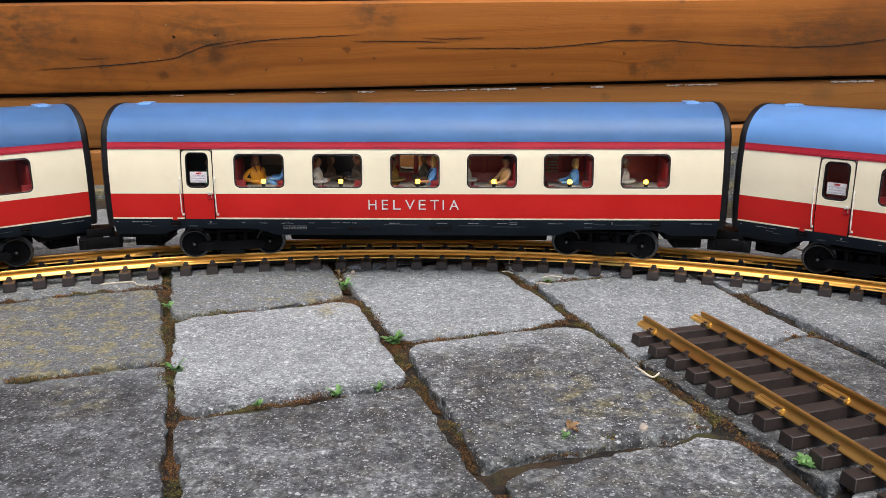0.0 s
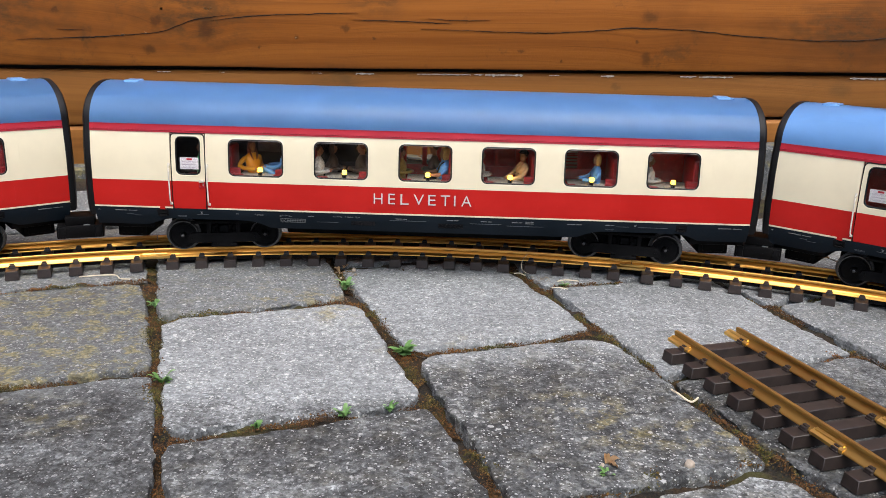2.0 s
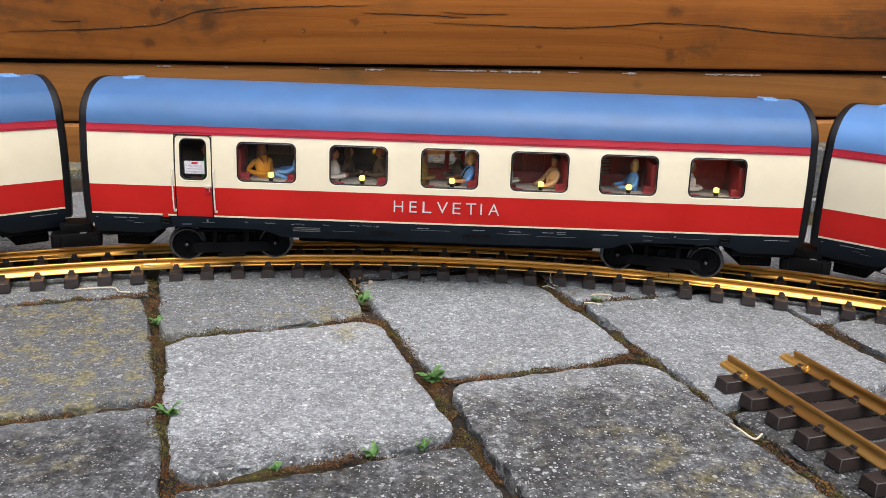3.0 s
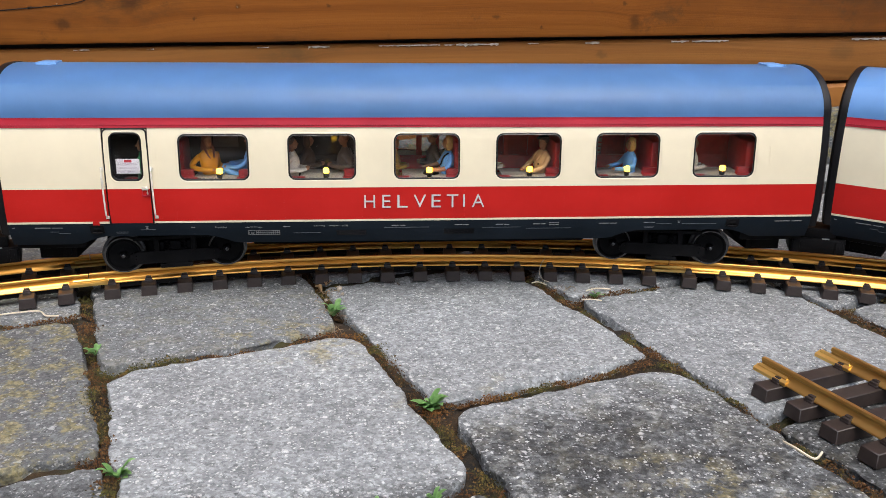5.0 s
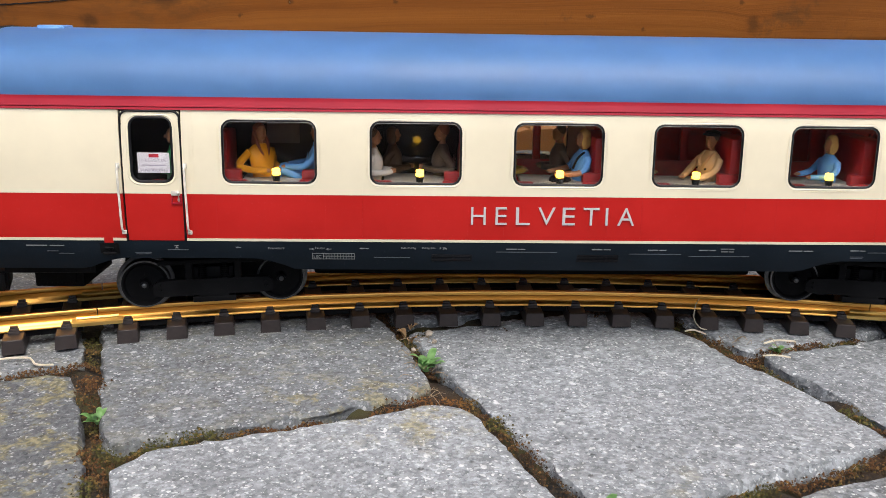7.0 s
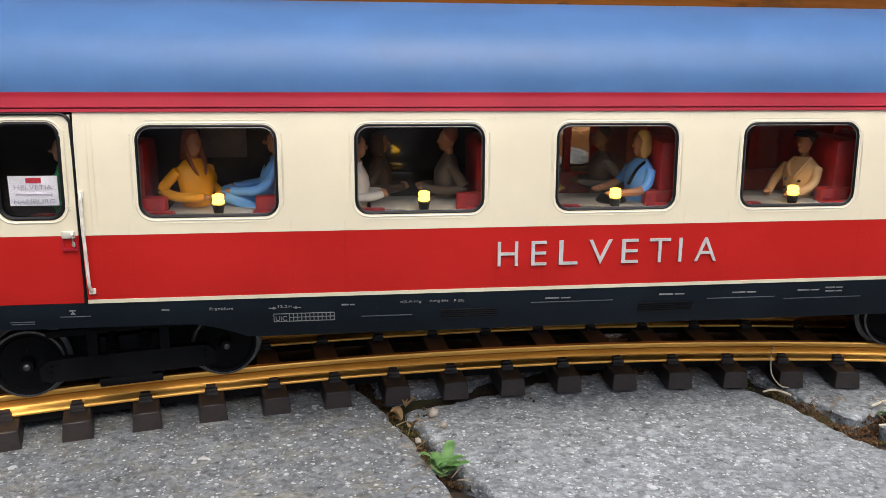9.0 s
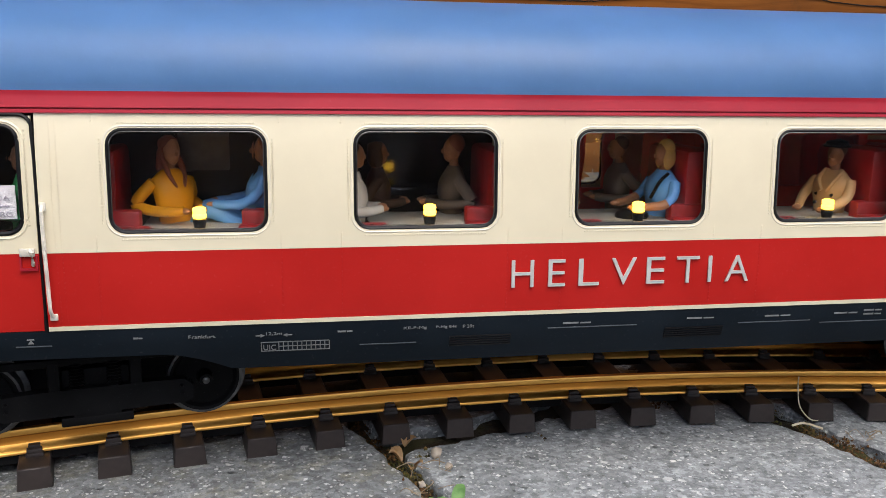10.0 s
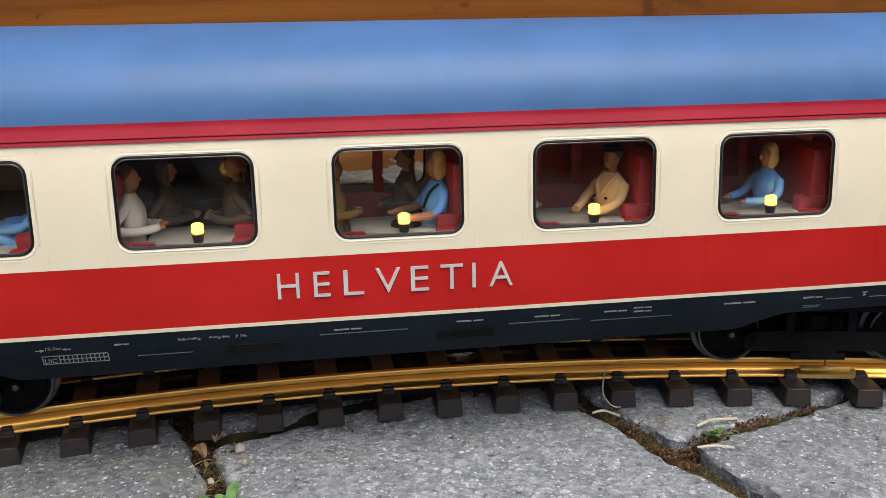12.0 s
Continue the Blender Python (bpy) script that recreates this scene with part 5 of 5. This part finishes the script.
    if cap is not None:
        lathe(bm, [(0.0046, 0.0), (0.0047, 0.0005), (0.0037, 0.0008), (0.0038, 0.0016), (0.0030, 0.0022), (0.0012, 0.0024)], 18, Matrix.Translation((hx - 0.0002, 0, 0.0342)), 4)
    if trim is not None:
        s = -face
        low = 0.0212 if buttons else 0.0165
        pipe(bm, curve([(0.0010 + at(0.0255), s * 0.0040, 0.0252), (0.0044 + at(0.022), s * 0.0042, 0.0225), (0.0058 + at(low), s * 0.0016, low)]), 0.0006, 8, 5)
    if buttons:
        for h in (0.0105, 0.0140, 0.0172):
            for s in (-1, 1):
                ball(bm, (0.0050 + at(h), s * 0.0030, h), 0.0008, 0.0006, 0.0006, 5, 8, 6)
    if scarf is not None:
        for s in (-1, 1):
            pipe(bm, curve([(hx - 0.0010, s * 0.0026, 0.0300), (0.0030 + at(0.0255), s * 0.0030, 0.0255), (0.0046 + at(0.020), s * 0.0014, 0.0205)]), lambda t: 0.0011 - 0.0006 * t, 8, 6)
    if buttons:
        for s in (-1, 1):
            pipe(bm, curve([(0.0006 + at(0.026), s * 0.0032, 0.0258), (0.0046 + at(0.022), s * 0.0030, 0.0225), (0.0054 + at(0.018), s * 0.0008, 0.0185)]), 0.0008, 8, 0)
    if bag:
        ball(bm, (0.0115, 0.0, 0.0095), 0.0062, 0.0058, 0.0042, 5, 12, 8)
    for v in bm.verts:
        v.co *= size
    mats = [coat, legs, SKIN, hair, cap or coat, trim or BLACK, scarf or coat]
    spot = HERE @ pose(x, y, z, 0, 0, (0 if face > 0 else 180) + turn)
    return solid("toy_passenger", bm, mats, label, "toy figure", "toy passengers in the coach", m=spot)


ZS = 0.0835
AUBURN = plain("figure_auburn", (0.19, 0.055, 0.03), 0.6, 0, 0.2)
figure(-0.1570, -0.0300, ZS, 1, YELLOW, YELLOW, AUBURN, "seated toy figure in yellow at the first table", 2, -0.002, size=1.10, turn=-48, scarf=AUBURN)
figure(-0.1290, -0.0290, ZS + 0.002, -1, SKYBLUE, SKYBLUE, AUBURN, "seated toy figure in a light blue suit at the first table", lean=-0.002, knees=True, arms=REACH, size=1.05)
figure(-0.0965, -0.0320, ZS, 1, PALE, MIDBLUE, DARKHAIR, "seated toy figure in a pale grey jacket at the second table", size=1.05)
figure(-0.0860, -0.0130, ZS, 1, DARKHAIR, DARKHAIR, DARKHAIR, "seated toy figure in dark brown behind the second table", True, size=1.02)
figure(-0.0585, -0.0200, ZS, -1, TAUPE, TAUPE, AUBURN, "seated red-haired toy figure in a taupe coat", lean=-0.001, size=1.08)
figure(0.0190, -0.0330, ZS, -1, SKYBLUE, SKYBLUE, FAIR, "seated blond toy figure in light blue with a dark strap", True, -0.001, None, BLACK, 1.06, arms=REACH, sleeves=False, turn=12, bag=True)
figure(0.0105, -0.0120, ZS, -1, TAUPE, OCHRE, DARKHAIR, "seated toy figure in grey-brown at the far table", size=1.08)
figure(-0.0210, -0.0200, ZS, 1, OCHRE, OCHRE, DARKHAIR, "seated toy figure in ochre beside the third table")
figure(0.0900, -0.0310, ZS - 0.001, -1, BEIGE, BEIGE, DARKHAIR, "seated toy figure in beige double-breasted coat and dark hat", False, -0.0030, NAVY, None, 1.08, arms=TABLEWARD, turn=24, buttons=True)
figure(0.0525, -0.0220, ZS, 1, PALE, PALE, WHITEHAIR, "seated toy figure in pale grey at the fourth table")
figure(0.1605, -0.0310, ZS, -1, SKYBLUE, SKYBLUE, FAIR, "seated blond toy figure in blue at the fifth table", True, arms=REACH, turn=10)
figure(0.2095, -0.0270, ZS, 1, PALE, TAUPE, WHITEHAIR, "seated white-haired toy figure at the last table")
figure(-0.2030, -0.0380, ZS + 0.002, -1, GREENCLOTH, SEAT, SKIN, "toy figure in green behind the coach door")

# ---------------------------------------------------------------- fence details
YF = FENCE + 0.0002


CRACKS = (
    ((-0.621, 0.183), (-0.515, 0.189), (-0.463, 0.193), (-0.406, 0.199), (-0.383, 0.209), (-0.357, 0.219), (-0.300, 0.227)),
    ((-0.335, 0.217), (-0.288, 0.224), (-0.240, 0.228), (-0.184, 0.231), (-0.120, 0.234)),
    ((-0.129, 0.224), (-0.099, 0.224), (-0.057, 0.224), (0.015, 0.2225)),
    ((-0.030, 0.214), (0.091, 0.213), (0.155, 0.213), (0.218, 0.218), (0.273, 0.224), (0.361, 0.223), (0.429, 0.217), (0.534, 0.213), (0.604, 0.215), (0.670, 0.224), (0.800, 0.226)),
    ((-0.020, 0.229), (0.020, 0.227), (0.070, 0.229)),
    ((-0.560, 0.199), (-0.520, 0.200)),
)
for k, points in enumerate(CRACKS):
    xs, zs = [p[0] for p in points], [p[1] for p in points]
    bm = bmesh.new()
    prev = None
    n = max(24, int((xs[-1] - xs[0]) / 0.003))
    for i in range(n + 1):
        t = i / n
        x = xs[0] + (xs[-1] - xs[0]) * t
        taper = min(1.0, 6 * t, 6 * (1 - t)) if k < 4 else 0.45 * min(1.0, 3 * t, 3 * (1 - t))
        w = 0.0001 + taper * max(0.0001, 0.00075 + 0.0009 * noise.noise(Vector((x * 13, 8 + k, 0))) + 0.0003 * noise.noise(Vector((x * 80, 8, 0))))
        z = sum(float(np.interp(x + d, xs, zs)) for d in (-0.008, 0.0, 0.008)) / 3 + 0.0010 * noise.noise(Vector((x * 60, 2, k))) + 0.0005 * noise.noise(Vector((x * 190, 5, k)))
        row = [bm.verts.new((x, YF + 0.0012, z - w)), bm.verts.new((x, YF - 0.0013, z - w * 0.4)), bm.verts.new((x, YF - 0.0013, z + w * 0.4)), bm.verts.new((x, YF + 0.0012, z + w))]
        if prev:
            for j in range(3):
                bm.faces.new((prev[j], row[j], row[j + 1], prev[j + 1]))
        prev = row
    part("drying_crack", bm, CRACK, fence, "long dark drying crack along a board")

rng = random.Random(5)
bm = bmesh.new()
for x0, x1, thick in ((-0.125, -0.098, 0.0022), (-0.035, 0.045, 0.0012), (0.05, 0.064, 0.0014), (0.066, 0.122, 0.0020), (0.236, 0.256, 0.0022), (0.352, 0.376, 0.0014),
                      (0.38, 0.43, 0.0016), (0.60, 0.665, 0.0020), (-0.42, -0.40, 0.001), (-0.19, -0.175, 0.001), (-0.33, -0.32, 0.0008), (0.16, 0.175, 0.0008)):
    n = max(5, int((x1 - x0) / 0.003))
    prev = None
    for i in range(n + 1):
        x = x0 + (x1 - x0) * i / n
        h = 1.5 * thick * max(0.10, 0.55 + 0.9 * noise.noise(Vector((x * 260, x0 * 50, 1))))
        zc = 0.1500 + SLOPE * x + 0.0006 * noise.noise(Vector((x * 90, 1, 1)))
        row = [bm.verts.new((x, FENCE + 0.0088, zc - h)), bm.verts.new((x, FENCE + 0.0090, zc + 0.4 * h))]
        if prev:
            bm.faces.new((prev[0], row[0], row[1], prev[1]))
        prev = row
for x, z, wide, tall, tilt in ((-0.405, 0.232, 0.0030, 0.0034, 0.3), (-0.340, 0.2335, 0.0070, 0.0010, -0.4), (-0.334, 0.2345, 0.0050, 0.0008, 0.7), (-0.463, 0.1945, 0.0060, 0.0012, 0.1),
                               (-0.430, 0.1985, 0.0030, 0.0009, 0.0), (-0.211, 0.1965, 0.0012, 0.0016, 0.0), (-0.415, 0.250, 0.0008, 0.0030, 0.0)):
    ring_ = []
    for k in range(9):
        a = 2 * math.pi * k / 9
        r = 1 + 0.5 * noise.noise(Vector((x * 90, z * 90, k * 1.7)))
        px, pz = wide / 2 * r * math.cos(a), tall / 2 * r * math.sin(a)
        ring_.append(bm.verts.new((x + px * math.cos(tilt) - pz * math.sin(tilt), FENCE - 0.0006, z + px * math.sin(tilt) + pz * math.cos(tilt))))
    bm.faces.new(ring_)
bmesh.ops.solidify(bm, geom=bm.faces[:], thickness=0.0006)
ob = part("paint_flakes", bm, plain("old_white_paint", (0.74, 0.70, 0.62), 0.7), fence, "flakes of old white paint along a board edge")
ob["kind"] = "stuff"

# ---------------------------------------------------------------- plants and litter in the joints
def leaf(bm, base, direction, length, width, lift, mat=0, cup=0.15):
    d = Vector((math.cos(direction), math.sin(direction), 0))
    s = Vector((-d.y, d.x, 0))
    prev = None
    for i in range(6):
        t = i / 5
        w = width * math.sin(math.pi * min(1, 0.12 + t * 0.88)) ** 0.8
        c = base + d * length * t + Vector((0, 0, lift * length * math.sin(t * 1.9)))
        row = [bm.verts.new(c - s * w + Vector((0, 0, cup * w))), bm.verts.new(c), bm.verts.new(c + s * w + Vector((0, 0, cup * w)))]
        if prev:
            for k in range(2):
                bm.faces.new((prev[k], row[k], row[k + 1], prev[k + 1])).material_index = mat
        prev = row


def weed(x, y, size, count, seed, label, z=-0.002):
    r = random.Random(seed)
    plant = thing("weed", label, "plant", pose(x, y, z), "weeds in the joints")
    for k in range(count):
        bm = bmesh.new()
        a = r.uniform(0, 2 * math.pi)
        base = Vector((r.uniform(-0.2, 0.2) * size, r.uniform(-0.2, 0.2) * size, r.uniform(0.0, 0.25) * size))
        leaf(bm, base, a, size * r.uniform(0.45, 1.0), size * r.uniform(0.14, 0.26), r.uniform(0.2, 0.9))
        bmesh.ops.solidify(bm, geom=bm.faces[:], thickness=0.00012)
        rod(bm, (0, 0, -0.001), base, 0.0005, 0.0003, 5)
        part("leaf", bm, GREEN, plant)
    return plant


weed(-0.0085, 1.1310, 0.0105, 34, 1, "bright green leafy weed in a slab joint")
weed(-0.0715, 1.2800, 0.010, 16, 2, "small green clover in a mossy joint")
weed(-0.1670, 1.0690, 0.009, 12, 3, "small green seedling in a slab joint")
weed(-0.2235, 1.2190, 0.007, 9, 4, "small green seedling in a slab joint")
weed(-0.0900, 1.0120, 0.006, 14, 5, "tiny grass tuft in a slab joint")
weed(-0.0410, 1.0305, 0.007, 14, 6, "tiny grass tuft in a slab joint")
weed(-0.0120, 1.0415, 0.006, 12, 7, "tiny grass tuft in a slab joint")
weed(0.2490, 0.9380, 0.0085, 24, 8, "green leafy weed beside the loose track")
weed(0.1310, 1.3060, 0.008, 6, 9, "single green leaf in a mossy joint")
weed(0.1150, 0.9690, 0.006, 14, 10, "tiny green seedling in a slab joint")


def straw(points, r, label, mat, name="straw"):
    bm = bmesh.new()
    pipe(bm, curve(points), r, 5)
    return solid(name, bm, mat, label, "plant litter", "dry straws")


straw([(0.1245, 1.3105, 0.0015), (0.1320, 1.3128, 0.0025), (0.1400, 1.3135, 0.002), (0.1450, 1.3150, 0.001)], 0.0006, "pale dry straw on moss", STRAW)
straw([(0.1175, 1.2945, 0.0005), (0.1250, 1.2935, 0.001), (0.1320, 1.2915, 0.0005)], 0.0005, "pale dry straw on moss", STRAW)
straw([(0.0850, 1.3320, 0.001), (0.0900, 1.3315, 0.002), (0.0960, 1.3270, 0.001)], 0.0005, "pale dry straw on moss", STRAW)
straw([(0.0990, 1.3520, 0.0150), (0.0945, 1.3450, 0.0125), (0.0925, 1.3390, 0.006), (0.0970, 1.3360, 0.001), (0.1060, 1.3380, 0.001)], 0.00028, "thin pale grass stem curling over a tie", STRAW)
straw([(0.1760, 1.0780, 0.002), (0.1775, 1.0680, 0.004), (0.1850, 1.0620, 0.001), (0.1905, 1.0650, 0.003)], 0.0007, "whitish curled twig on the slab", STRAW)
straw([(-0.3150, 1.2835, 0.0), (-0.3010, 1.2862, 0.001), (-0.2840, 1.2880, 0.0015), (-0.2760, 1.2800, 0.001), (-0.2680, 1.2820, 0.0)], 0.0006, "pale root lying in a joint", STRAW)
rng = random.Random(11)
for k in range(48):
    cx, cy = rng.choice(((-0.070, 1.245), (-0.079, 1.300), (-0.076, 1.315), (-0.070, 1.275), (0.130, 1.302), (0.108, 1.318)))
    a, l = rng.uniform(0, 6.28), rng.uniform(0.002, 0.006)
    x, y = cx + rng.gauss(0, 0.005), cy + rng.gauss(0, 0.006)
    straw([(x, y, 0.0005), (x + l * math.cos(a), y + l * math.sin(a), rng.uniform(0.001, 0.004)), (x + 1.7 * l * math.cos(a + 0.5), y + 1.7 * l * math.sin(a + 0.5), 0.0008)],
          rng.uniform(0.00010, 0.00020), "thin brown root fibre in a joint", ROOT, "root_fibre")
for x, y, size, a in ((-0.0800, 1.3380, 0.006, 0.4), (-0.0830, 1.3250, 0.007, 2.0), (-0.0790, 1.3180, 0.006, 4.4), (0.1160, 0.9790, 0.008, 0.3), (0.1215, 0.9760, 0.006, 2.6)):
    bm = bmesh.new()
    leaf(bm, Vector((0, 0, 0)), a, size, size * 0.3, 0.5, 0, 0.7)
    leaf(bm, Vector((0, 0, 0.0004)), a + 1.2, size * 0.7, size * 0.22, 0.8, 0, 0.9)
    bmesh.ops.solidify(bm, geom=bm.faces[:], thickness=0.0002)
    solid("dead_leaf", bm, DEAD, "curled brown dead leaf in a joint", "leaf", "dead leaves", m=pose(x, y, -0.001))
for x, y, r, seed in ((-0.0690, 1.3275, 0.0022, 1), (-0.0660, 1.3160, 0.0014, 2), (-0.0780, 1.3030, 0.0013, 3), (0.1630, 0.9800, 0.0030, 4), (0.1130, 0.9770, 0.0014, 5)):
    bm = bmesh.new()
    bmesh.ops.create_icosphere(bm, subdivisions=2, radius=r)
    for v in bm.verts:
        v.co *= 1 + 0.45 * noise.noise(v.co * (1.2 / r) + Vector((seed, 0, 0)))
    solid("pebble", bm, plain("pebble_stone", (0.36, 0.31, 0.25), 0.8), "small pale pebble in a joint", "stone", "pebbles", m=pose(x, y, r * 0.4))

def moss_crumbs():
    m = Nodes("moss_crumbs", 0.9)
    w = m.place()
    patch_ = m.noise(w, 17, 4, 0.62)
    col = m.mix(m.ramp(patch_, 0.34, 0.46), (0.030, 0.016, 0.005), (0.085, 0.034, 0.006))
    col = m.mix(m.ramp(patch_, 0.50, 0.58), col, (0.060, 0.058, 0.008))
    rusty = m.ramp(m.noise(w, 11, 3, 0.6), 0.56, 0.66)
    col = m.mix(m.math("MULTIPLY", rusty, 0.7), col, (0.20, 0.078, 0.013))
    col = m.mix(m.ramp(m.island(), 0.72, 1.0, 0.0, 0.7), col, (0.20, 0.115, 0.030))
    col = m.mix(m.ramp(m.island(), 0.0, 0.42, 0.85, 0.0), col, (0.012, 0.009, 0.004))
    return m.done(col, 0.9)


# moss tufts along the joints
rng = random.Random(21)
verts, faces = [], []


def tuft(p, size):
    if rng.random() < 0.62:
        n = len(verts)
        r = [size * rng.uniform(0.35, 0.7) for _ in range(6)]
        for (dx, dy, dz), k in zip(((1, 0, 0), (0, 1, 0), (-1, 0, 0), (0, -1, 0), (0, 0, 1.1), (0, 0, -0.6)), r):
            verts.append((p.x + dx * k, p.y + dy * k, p.z + 0.0012 + dz * k))
        for a in range(4):
            faces.append((n + a, n + (a + 1) % 4, n + 4))
            faces.append((n + (a + 1) % 4, n + a, n + 5))
        return
    for k in range(rng.randint(4, 7)):
        a = rng.uniform(0, 6.283)
        out = Vector((math.cos(a), math.sin(a), 0))
        side = Vector((-out.y, out.x, 0)) * size * 0.16
        tip = p + out * size * rng.uniform(0.3, 0.9) + Vector((0, 0, size * rng.uniform(0.5, 1.1)))
        n = len(verts)
        verts.extend([tuple(p - side), tuple(p + side), tuple(tip)])
        faces.append((n, n + 1, n + 2))


spots = []
for c in range(4, 10):
    u0, u1, joint = COLUMNS[c]
    nxt = COLUMNS[min(c + 1, len(COLUMNS) - 1)][0]
    for k in range(9000):
        spots.append(((u1 + nxt) / 2 + rng.gauss(0, 0.0038), rng.uniform(-1.42, -0.72)))
    for j in range(-2, 4):
        for k in range(2200):
            spots.append((rng.uniform(u0, u1), joint + j * LONG + rng.gauss(0, 0.0032)))
for u, v in spots:
    p = U * u + V * v
    if noise.noise(Vector((p.x * 22, p.y * 22, 7))) > -0.22:
        tuft(Vector((p.x, p.y, -0.0103 + 0.0096 * filled(p.x, p.y) + 0.0016 * rng.random())), rng.choice((0.0006, 0.0008, 0.0010, 0.0015)))
me = bpy.data.meshes.new("moss_tufts")
me.from_pydata(verts, [], faces)
me.materials.append(moss_crumbs())
tagged(new("moss_tufts", me), "brown-green moss tufts in the slab joints", "moss", "", "stuff")

# ---------------------------------------------------------------- slabs of the pavement
MESHES = {}
for wide, long, u, v, seed, stain in SLABS:
    key = (round(wide, 3), round(long, 3), seed % 7)
    if key not in MESHES:
        MESHES[key] = slab_mesh(seed % 97, long - GAP, wide)
    p = U * u + V * v
    if -0.6 < p.y < 1.70 and abs(p.x) < 1.35:
        ob = new("slab", MESHES[key])
        ob.parent = pavement
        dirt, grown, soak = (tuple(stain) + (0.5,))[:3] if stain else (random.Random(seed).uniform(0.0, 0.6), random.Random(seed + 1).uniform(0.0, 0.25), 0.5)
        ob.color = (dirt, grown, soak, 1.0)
        ob.matrix_basis = slab_at(u, v, 0.35, seed)
